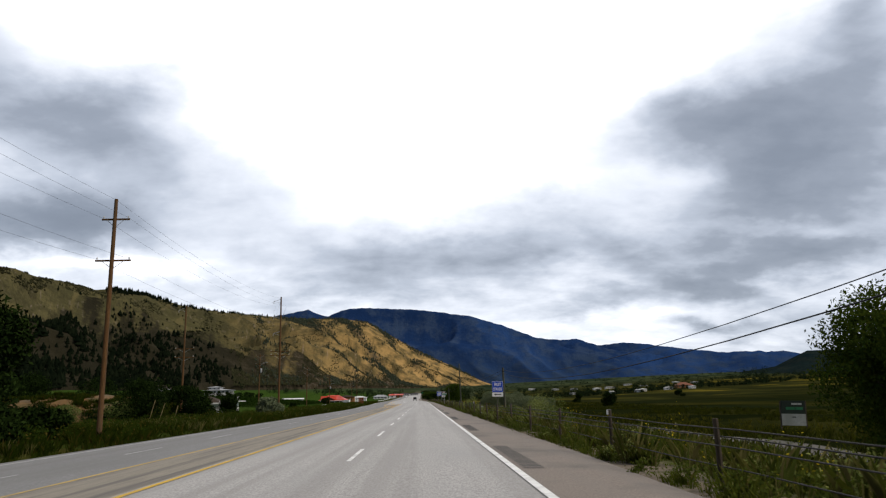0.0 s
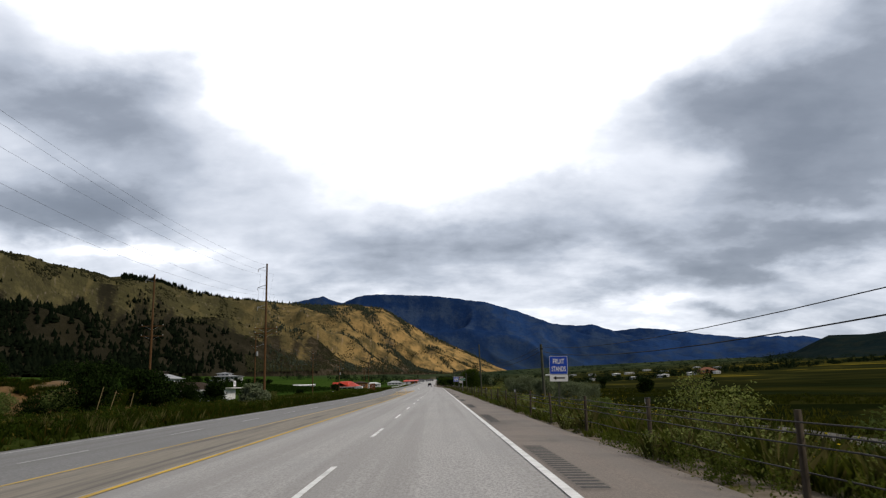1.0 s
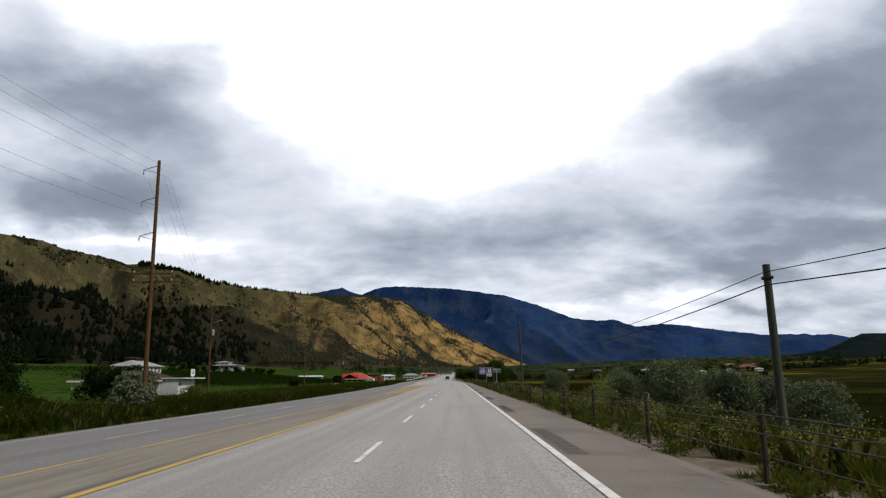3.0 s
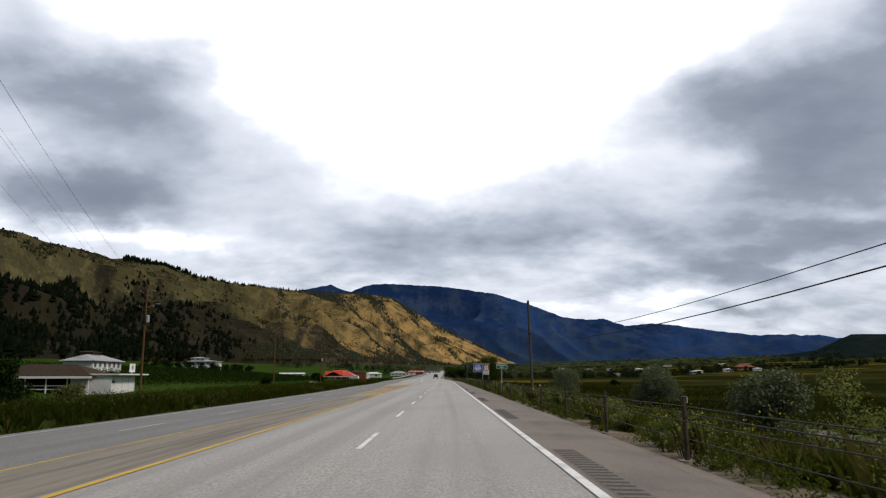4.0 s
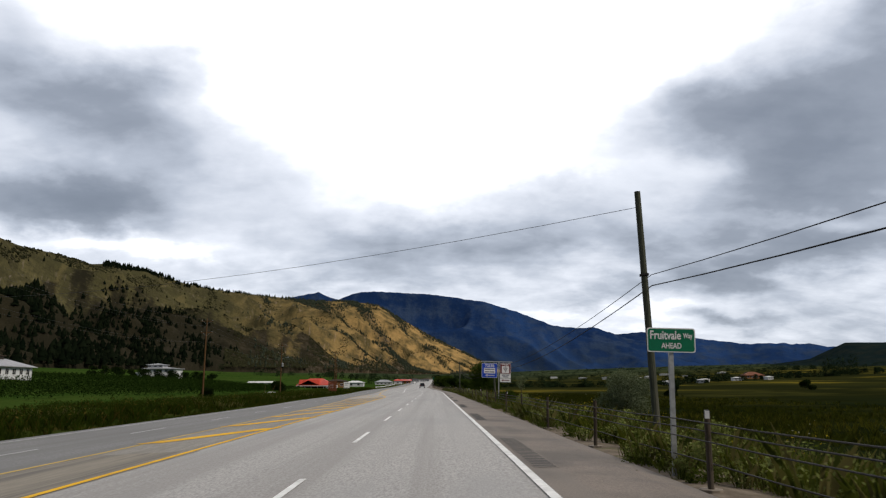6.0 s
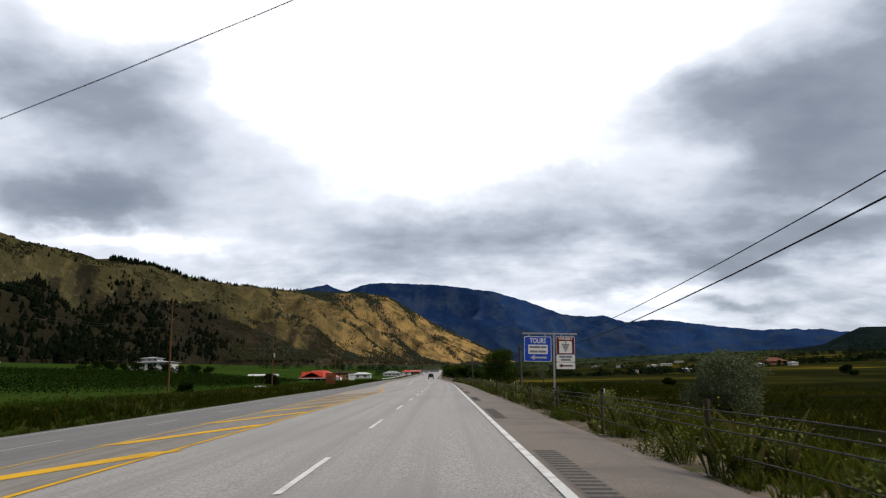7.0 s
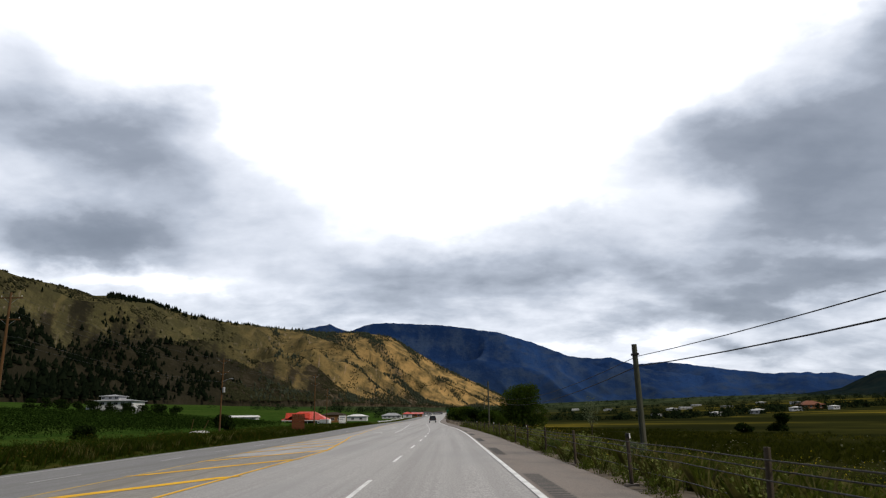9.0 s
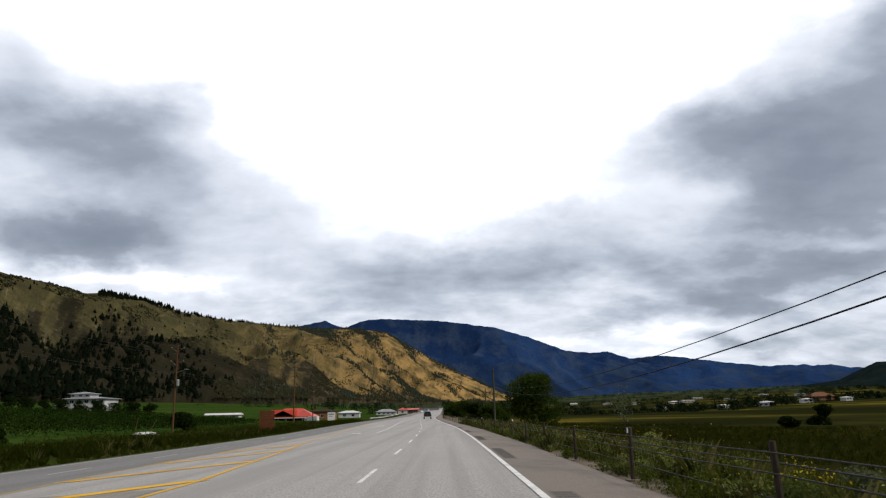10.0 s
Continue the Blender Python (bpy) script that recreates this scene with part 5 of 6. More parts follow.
def build_barrier():
    thing = empty("cable_barrier", pose(0, 0, 0))
    tagged(thing, "roadside cable barrier with wooden posts and four wire ropes", "barrier")
    x_of = lambda y: 4.03 + bend(y) + float(np.interp(y, [20, 45], [0.32, 0.0]))
    posts = []
    for kind in range(3):
        bm = bmesh.new()
        tube(bm, (0, 0, -0.5), (0.012 * (kind - 1), 0, 1.06 + 0.02 * kind), 0.046, 0.042, 9)
        posts.append(bm)
    meshes = []
    for bm in posts:
        data = bpy.data.meshes.new("post")
        bm.to_mesh(data)
        bm.free()
        data.materials.append(POST_WOOD)
        meshes.append(data)
    bm = bmesh.new()
    tube(bm, (0, 0, -0.12), (0, 0, 0.035), 0.19, 0.165, 10)
    pad = bpy.data.meshes.new("footing")
    bm.to_mesh(pad)
    bm.free()
    pad.materials.append(CLAY)
    local = random.Random(4)
    marked = (17.3, 36.4, 59.0, 82.7, 101.3, 120.2, 141.6, 170.0, 191.0, 212.0, 233.0, 260.2, 287.3, 314.5, 341.7)
    rows = np.interp(range(68), [0, 5, 6, 11, 14, 16, 21, 22, 28, 38, 67], [-14, 17.2, 23.5, 52.4, 69.5, 81.4, 112.6, 119.1, 162.7, 232.8, 430])
    for k, y in enumerate(float(v) for v in rows):
        ob = new("post", meshes[k % 3])
        ob.parent = thing
        z0 = ground_z(x_of(y), y)
        ob.matrix_local = pose(x_of(y), y, z0, local.uniform(-1.5, 1.5), local.uniform(-2.5, 1.0), local.uniform(0, 360))
        foot = new("footing", pad)
        foot.parent = ob
        if any(abs(y - m) < 1.5 for m in marked):
            bm = bmesh.new()
            box(bm, -0.031, 0.031, -0.062, -0.054, 1.0, 1.11, 0.0)
            plate = part("reflector", bm, WHITE_PLASTIC, ob, "white reflector plate")
            plate.matrix_local = ob.matrix_local.to_3x3().to_4x4().inverted()
            bm = bmesh.new()
            box(bm, -0.036, 0.036, -0.053, 0.036, 1.02, 1.12, 0.012)
            cap = part("cap", bm, BLACK_PLASTIC, ob, "black reflector holder")
            cap.matrix_local = plate.matrix_local.copy()
    for z, dx in ((0.95, -0.07), (0.81, 0.07), (0.70, -0.07), (0.37, 0.07)):
        curve = bpy.data.curves.new("cable", "CURVE")
        curve.dimensions, curve.bevel_depth, curve.bevel_resolution = "3D", 0.011, 1
        line = curve.splines.new("POLY")
        spots = [-14 + 3.0 * i for i in range(150)]
        line.points.add(len(spots) - 1)
        for i, (pt, y) in enumerate(zip(line.points, spots)):
            pt.co = (x_of(y) + dx, y, ground_z(x_of(y), y) + z - (0.018 if i % 2 else 0.0) + 0.01 * noise.noise((y * 0.1, z * 9, 0)), 1.0)
        curve.materials.append(ROPE)
        ob = new("cable", curve)
        ob.parent = thing
    for y, z in ((51.9, 0.81), (51.4, 0.81), (51.95, 0.37), (51.5, 0.37)):
        x = x_of(y)
        bm = bmesh.new()
        tube(bm, (x + 0.07, y - 0.15, ground_z(x, y) + z), (x + 0.07, y + 0.15, ground_z(x, y) + z), 0.019, 0.019, 8)
        for end in (-0.17, 0.17):
            tube(bm, (x + 0.07, y + end - 0.03, ground_z(x, y) + z), (x + 0.07, y + end + 0.03, ground_z(x, y) + z), 0.028, 0.028, 8)
        part("turnbuckle", bm, STEEL, thing, "galvanised turnbuckle")
    # length of black hose dropped at a post
    curve = bpy.data.curves.new("hose", "CURVE")
    curve.dimensions, curve.bevel_depth, curve.bevel_resolution = "3D", 0.02, 2
    line = curve.splines.new("POLY")
    ring = [(3.75, 64.2), (3.7, 64.0), (3.9, 63.9), (4.15, 64.05), (4.4, 63.8), (4.8, 63.75), (5.1, 63.6), (5.5, 63.7)]
    line.points.add(len(ring) - 1)
    for i, (pt, (x, y)) in enumerate(zip(line.points, ring)):
        pt.co = (x, y, max(ground_z(x, y), road_z(x)) + 0.03 + (0.04 if i == 3 else 0), 1.0)
    curve.materials.append(BLACK_PLASTIC)
    tagged(new("hose", curve), "loose black hose lying at the foot of a barrier post", "hose")


build_barrier()

# ---- signs ----
SIGN_BLUE = surface("blue_sign_sheeting", (0.012, 0.055, 0.42), (0.016, 0.07, 0.48), 3.0, 0.45)
SIGN_GREEN = surface("green_sign_sheeting", (0.0, 0.12, 0.058), (0.0, 0.15, 0.072), 3.0, 0.45)
SIGN_MAROON = surface("maroon_sign_sheeting", (0.13, 0.012, 0.018), (0.16, 0.016, 0.022), 3.0, 0.45)
SIGN_WHITE = surface("white_sign_sheeting", (0.68, 0.68, 0.70), (0.78, 0.78, 0.79), 3.0, 0.45)
SIGN_BLACK = surface("black_sign_film", (0.015, 0.015, 0.018), (0.025, 0.025, 0.028), 3.0, 0.5)
BOARD_GREEN = surface("dark_green_board", (0.004, 0.012, 0.008), (0.010, 0.022, 0.014), 3.0, 0.7)
BOARD_LIGHT = surface("green_board_lettering", (0.01, 0.10, 0.04), (0.02, 0.14, 0.06), 3.0, 0.7)
BOARD_WHITE = surface("weathered_white_board", (0.26, 0.28, 0.27), (0.36, 0.38, 0.37), 3.0, 0.8, 0.1, (0.2, 0.22, 0.2), 0.8)
SIGN_GREY = surface("grey_lettering", (0.16, 0.17, 0.22), (0.22, 0.23, 0.28), 3.0, 0.5)


def panel(thing, name, x0, x1, z0, z1, y, material, corner=0.03, thick=0.004, label=""):
    bm = bmesh.new()
    r = corner
    ring = []
    for cx, cz, a0 in ((x1 - r, z1 - r, 0), (x0 + r, z1 - r, 90), (x0 + r, z0 + r, 180), (x1 - r, z0 + r, 270)):
        for i in range(4):
            a = radians(a0 + 30 * i)
            ring.append((cx + r * math.cos(a), cz + r * math.sin(a)))
    front = [bm.verts.new((px, y, pz)) for px, pz in ring]
    back = [bm.verts.new((px, y + thick, pz)) for px, pz in ring]
    bm.faces.new(front)
    bm.faces.new(back[::-1])
    n = len(ring)
    for i in range(n):
        bm.faces.new((front[i], back[i], back[(i + 1) % n], front[(i + 1) % n]))
    bmesh.ops.recalc_face_normals(bm, faces=bm.faces)
    return part(name, bm, material, thing, label)


def lettering(thing, words, x, z, size, y, material, fit_width=None):
    curve = bpy.data.curves.new("lettering", "FONT")
    curve.body, curve.size, curve.align_x, curve.align_y, curve.extrude = words, size, "CENTER", "CENTER", 0.001
    curve.offset = size * 0.018
    temp = new("lettering", curve)
    bpy.context.view_layer.update()
    data = bpy.data.meshes.new_from_object(temp.evaluated_get(bpy.context.evaluated_depsgraph_get()))
    bpy.data.objects.remove(temp)
    data.materials.clear()
    data.materials.append(material)
    ob = new("lettering", data)
    ob.parent = thing
    wide = max(v.co.x for v in data.vertices) - min(v.co.x for v in data.vertices)
    sx = (fit_width / wide) if fit_width else 1.0
    ob.matrix_local = pose(x, y, z, 90, 0, 0) @ Matrix.Diagonal((sx, 1, 1, 1))
    return ob


def arrow(thing, x0, x1, z, thick, head, y, material):
    bm = bmesh.new()
    ring = [(x1, z - thick / 2), (x1, z + thick / 2), (x0 + head, z + thick / 2), (x0 + head, z + head * 0.62), (x0, z), (x0 + head, z - head * 0.62), (x0 + head, z - thick / 2)]
    bm.faces.new([bm.verts.new((px, y, pz)) for px, pz in ring])
    bmesh.ops.solidify(bm, geom=bm.faces[:], thickness=0.002)
    return part("arrow", bm, material, thing)


def bars(thing, x0, x1, z, height, y, material, words):
    """Unreadable or private lettering as plain bars."""
    at, gap = x0, (x1 - x0) * 0.035
    share = sum(words)
    for w in words:
        wide = (x1 - x0 - gap * (len(words) - 1)) * w / share
        panel(thing, "text_bar", at, at + wide, z - height / 2, z + height / 2, y, material, 0.004, 0.002)
        at += wide + gap


def post_part(thing, x, y, z0, z1, half, material, name="post"):
    bm = bmesh.new()
    box(bm, x - half, x + half, y - half * 0.6, y + half * 0.6, z0, z1, 0.004)
    return part(name, bm, material, thing)


def build_signs():
    group = "road signs on the verge"
    z0 = ground_z(5.32, 52.45)
    s = empty("fruit_stand_sign", pose(5.32, 52.45, 0, 0, 1.0, 0))
    tagged(s, "blue and white FRUIT STANDS sign with an arrow tab", "road sign", group)
    post_part(s, 0, 0.06, z0 - 0.4, 2.5, 0.045, GREY_WOOD)
    panel(s, "border", -0.40, 0.40, 1.73, 2.52, 0.0, SIGN_WHITE, 0.05)
    panel(s, "plate", -0.385, 0.385, 1.745, 2.505, -0.004, SIGN_BLUE, 0.045)
    lettering(s, "FRUIT", 0, 2.28, 0.30, -0.008, SIGN_WHITE, 0.50)
    lettering(s, "STANDS", 0, 1.95, 0.30, -0.008, SIGN_WHITE, 0.62)
    panel(s, "tab", -0.40, 0.40, 1.42, 1.715, 0.0, SIGN_WHITE, 0.03, label="white tab plate")
    arrow(s, -0.26, 0.26, 1.57, 0.055, 0.14, -0.004, SIGN_BLACK)

    z0 = ground_z(4.11, 142.6)
    s = empty("road_name_sign", pose(4.11, 142.6, 0, 0, 1.5, 0))
    tagged(s, "green road name sign with white border on a post", "road sign", group)
    post_part(s, 0, 0.05, z0 - 0.4, 2.36, 0.04, STEEL)
    panel(s, "border", -0.41, 0.41, 1.955, 2.365, 0.0, SIGN_WHITE, 0.04)
    panel(s, "plate", -0.392, 0.392, 1.973, 2.347, -0.004, SIGN_GREEN, 0.035)
    lettering(s, "Fruitvale", -0.10, 2.235, 0.20, -0.008, SIGN_WHITE, 0.52)
    lettering(s, "Way", 0.28, 2.235, 0.12, -0.008, SIGN_WHITE, 0.16)
    lettering(s, "AHEAD", 0, 2.06, 0.13, -0.008, SIGN_WHITE, 0.34)

    x, y = 4.62, 181.05
    z0 = ground_z(x, y)
    s = empty("tourist_sign", pose(x, y, 0, 0, 1.6, 4))
    tagged(s, "blue TOURS and maroon WINERY signs hung from a steel post", "road sign", group)
    post_part(s, 0.0, 0.05, z0 - 0.5, 3.05, 0.036, STEEL)
    bm = bmesh.new()
    box(bm, -1.28, 0.95, 0.02, 0.08, 2.99, 3.05, 0.006)
    part("beam", bm, STEEL, s)
    for hx in (-1.02, -0.36, 0.30, 0.72):
        bm = bmesh.new()
        box(bm, hx - 0.02, hx + 0.02, 0.02, 0.05, 2.86, 2.99, 0.003)
        part("hanger", bm, STEEL, s)
    panel(s, "border", -1.22, -0.12, 1.90, 2.90, 0.0, SIGN_WHITE, 0.05)
    panel(s, "plate", -1.20, -0.14, 1.92, 2.88, -0.004, SIGN_BLUE, 0.045, label="blue tourist plate")
    lettering(s, "TOURS", -0.67, 2.72, 0.27, -0.008, SIGN_WHITE, 0.66)
    panel(s, "name_plate", -1.06, -0.27, 2.20, 2.57, -0.008, SIGN_WHITE, 0.03, label="white name plate")
    bars(s, -1.02, -0.31, 2.475, 0.085, -0.013, SIGN_GREY, (7, 4))
    bars(s, -1.00, -0.33, 2.30, 0.085, -0.013, SIGN_GREY, (6, 6))
    arrow(s, -0.98, -0.32, 2.06, 0.07, 0.17, -0.008, SIGN_WHITE)
    panel(s, "border", 0.08, 0.84, 2.20, 2.92, 0.0, SIGN_WHITE, 0.04)
    panel(s, "plate", 0.095, 0.825, 2.215, 2.905, -0.004, SIGN_MAROON, 0.035, label="maroon winery plate")
    lettering(s, "WINERY", 0.46, 2.825, 0.15, -0.008, SIGN_WHITE, 0.60)
    panel(s, "emblem_plate", 0.20, 0.72, 2.25, 2.73, -0.008, SIGN_WHITE, 0.04)
    for row, count in enumerate((5, 4, 3, 2, 1)):
        for i in range(count):
            bm = bmesh.new()
            made = bmesh.ops.create_circle(bm, cap_ends=True, segments=12, radius=0.027)["verts"]
            bmesh.ops.transform(bm, matrix=pose(0.46 + 0.068 * (i - (count - 1) / 2), -0.0125, 2.60 - 0.066 * row, 90, 0, 0), verts=made)
            part("grape", bm, SIGN_BLACK, s)
    bm = bmesh.new()
    tube(bm, (0.46, -0.012, 2.63), (0.50, -0.012, 2.69), 0.008, 0.008, 6)
    tube(bm, (0.50, -0.012, 2.69), (0.44, -0.012, 2.70), 0.008, 0.008, 6)
    part("grape_stem", bm, SIGN_BLACK, s)
    panel(s, "name_plate", 0.08, 0.84, 1.90, 2.18, 0.0, SIGN_WHITE, 0.03, label="white name plate")
    bars(s, 0.20, 0.72, 2.105, 0.075, -0.005, SIGN_GREY, (4, 4))
    bars(s, 0.26, 0.66, 1.985, 0.075, -0.005, SIGN_GREY, (6,))
    panel(s, "arrow_plate", 0.08, 0.84, 1.62, 1.88, 0.0, SIGN_WHITE, 0.03, label="white arrow plate")
    arrow(s, 0.18, 0.74, 1.75, 0.05, 0.13, -0.005, SIGN_MAROON)

    x, y = 26.9, 52.3
    z0 = ground_z(x, y)
    s = empty("notice_board", pose(x, y, 0, 0, 2.0, -12))
    tagged(s, "green and white notice board standing in the meadow", "sign", group)
    for px in (-0.86, 0.86):
        post_part(s, px, 0.06, z0 - 0.4, 0.62, 0.05, POST_WOOD)
    panel(s, "upper_board", -0.82, 0.82, -0.28, 0.66, 0.0, BOARD_GREEN, 0.02, 0.03, "dark green upper board")
    panel(s, "lower_board", -0.82, 0.82, -1.12, -0.29, 0.0, BOARD_WHITE, 0.02, 0.03, "white lower board")
    bars(s, -0.1, 0.6, 0.42, 0.13, -0.006, BOARD_WHITE, (4, 3))
    bars(s, -0.5, 0.66, 0.10, 0.2, -0.006, BOARD_LIGHT, (6, 5))
    bars(s, -0.12, 0.16, -0.52, 0.07, -0.006, SIGN_BLACK, (2,))
    # green overhead-style guide sign far ahead
    x, y = 6.0 + bend(700), 700
    z0 = ground_z(x, y)
    s = empty("guide_sign", pose(x, y, z0))
    tagged(s, "large green guide sign at the roadside far ahead", "road sign", group)
    for px in (-2.0, 2.0):
        post_part(s, px, 0.1, -0.4, 5.2, 0.12, STEEL)
    panel(s, "plate", -2.6, 2.6, 3.2, 5.4, 0.0, SIGN_GREEN, 0.1, 0.03)


build_signs()

# ---- buildings ----
STUCCO = surface("white_stucco", (0.55, 0.56, 0.58), (0.68, 0.69, 0.70), 2.0, 0.85, 0.1, (0.45, 0.46, 0.47), 0.25)
GREY_ROOF = surface("pale_grey_shingles", (0.28, 0.29, 0.31), (0.40, 0.41, 0.43), 2.2, 0.85, 0.2, (0.22, 0.22, 0.24), 0.2)
BROWN_ROOF = surface("dark_brown_shingles", (0.035, 0.026, 0.019), (0.065, 0.047, 0.033), 2.2, 0.95, 0.2, (0.05, 0.042, 0.034), 0.2, spec=0.05)
RED_ROOF = surface("red_metal_roof", (0.50, 0.045, 0.02), (0.62, 0.07, 0.035), 1.2, 0.5, 0.0, (0.42, 0.05, 0.03), 0.15, stretch=(3, 1, 1))
ORANGE_WALL = surface("orange_boards", (0.20, 0.095, 0.034), (0.30, 0.145, 0.05), 1.5, 0.85, 0.1)
RUST_BOARD = surface("rust_brown_boards", (0.10, 0.034, 0.014), (0.18, 0.06, 0.024), 2.0, 0.9, 0.3, stretch=(1, 1, 5))
TERRACOTTA = surface("terracotta_roof", (0.15, 0.055, 0.028), (0.22, 0.082, 0.04), 1.2, 0.85, 0.1)
SOIL = surface("reddish_soil", (0.105, 0.060, 0.020), (0.175, 0.098, 0.034), 1.4, 0.95, 0.6, (0.035, 0.042, 0.012), 0.22)
WINDOW_GLASS = surface("dark_window_glass", (0.01, 0.012, 0.016), (0.02, 0.024, 0.03), 1.0, 0.08, spec=0.6)
FRAME_WHITE = surface("white_trim", (0.62, 0.62, 0.62), (0.74, 0.74, 0.74), 4.0, 0.6)
FRAME_DARK = surface("dark_timber", (0.03, 0.026, 0.022), (0.06, 0.05, 0.04), 5.0, 0.9, 0.3)


def roof_part(thing, x0, x1, y0, y1, z0, h, material, over=0.5, hip=True, thick=0.16):
    bm = bmesh.new()
    x0, x1, y0, y1 = x0 - over, x1 + over, y0 - over, y1 + over
    inset = min(x1 - x0, y1 - y0) * 0.5 if hip else 0.0
    if x1 - x0 >= y1 - y0:
        top = [(x0 + inset, (y0 + y1) / 2), (x1 - inset, (y0 + y1) / 2)]
    else:
        top = [((x0 + x1) / 2, y0 + inset), ((x0 + x1) / 2, y1 - inset)]
    low = [(x0, y0), (x1, y0), (x1, y1), (x0, y1)]
    a = [bm.verts.new((*p, z0 - thick)) for p in low]
    b = [bm.verts.new((*p, z0)) for p in low]
    t = [bm.verts.new((*p, z0 + h)) for p in top]
    bm.faces.new(a[::-1])
    for i in range(4):
        bm.faces.new((a[i], a[(i + 1) % 4], b[(i + 1) % 4], b[i]))
    if x1 - x0 >= y1 - y0:
        bm.faces.new((b[0], b[1], t[1], t[0]))
        bm.faces.new((b[1], b[2], t[1]))
        bm.faces.new((b[2], b[3], t[0], t[1]))
        bm.faces.new((b[3], b[0], t[0]))
    else:
        bm.faces.new((b[0], b[1], t[0]))
        bm.faces.new((b[1], b[2], t[1], t[0]))
        bm.faces.new((b[2], b[3], t[1]))
        bm.faces.new((b[3], b[0], t[0], t[1]))
    bmesh.ops.recalc_face_normals(bm, faces=bm.faces)
    return part("roof", bm, material, thing)


def window_part(thing, x, z, w, h, y, name="window"):
    """A window on a wall that faces the road's start: frame proud, pane set in it."""
    bm = bmesh.new()
    for (a, b, c, d) in ((x - w / 2 - 0.08, x + w / 2 + 0.08, z + h / 2, z + h / 2 + 0.08), (x - w / 2 - 0.08, x + w / 2 + 0.08, z - h / 2 - 0.1, z - h / 2),
                         (x - w / 2 - 0.08, x - w / 2, z - h / 2, z + h / 2), (x + w / 2, x + w / 2 + 0.08, z - h / 2, z + h / 2), (x - 0.03, x + 0.03, z - h / 2, z + h / 2)):
        box(bm, a, b, y - 0.06, y + 0.02, c, d)
    frame_ob = part(name, bm, FRAME_WHITE, thing)
    bm = bmesh.new()
    box(bm, x - w / 2, x + w / 2, y - 0.02, y + 0.01, z - h / 2, z + h / 2)
    part("pane", bm, WINDOW_GLASS, frame_ob, "dark window pane")


def wall_part(thing, x0, x1, y0, y1, z0, z1, material, name="wall"):
    bm = bmesh.new()
    box(bm, x0, x1, y0, y1, z0, z1, 0.03)
    return part(name, bm, material, thing)


def simple_house(label, x, y, w, d, h, roof_h, wall, roof, hip=True, windows=3, category="house", z=None, name="house", over=0.6, turn=0.0, group=""):
    z0 = ground_z(x, y) if z is None else z
    thing = empty(name, pose(x, y, z0, 0, 0, turn))
    tagged(thing, label, category, group)
    wall_part(thing, -w / 2, w / 2, 0, d, -0.6, h, wall)
    roof_part(thing, -w / 2, w / 2, 0, d, h + 0.12, roof_h, roof, over, hip)
    for i in range(windows):
        px = -w / 2 + w * (i + 0.7) / (windows + 0.4)
        window_part(thing, px, h * 0.56, min(1.6, w / windows * 0.45), min(1.3, h * 0.4), -0.0)
    return thing


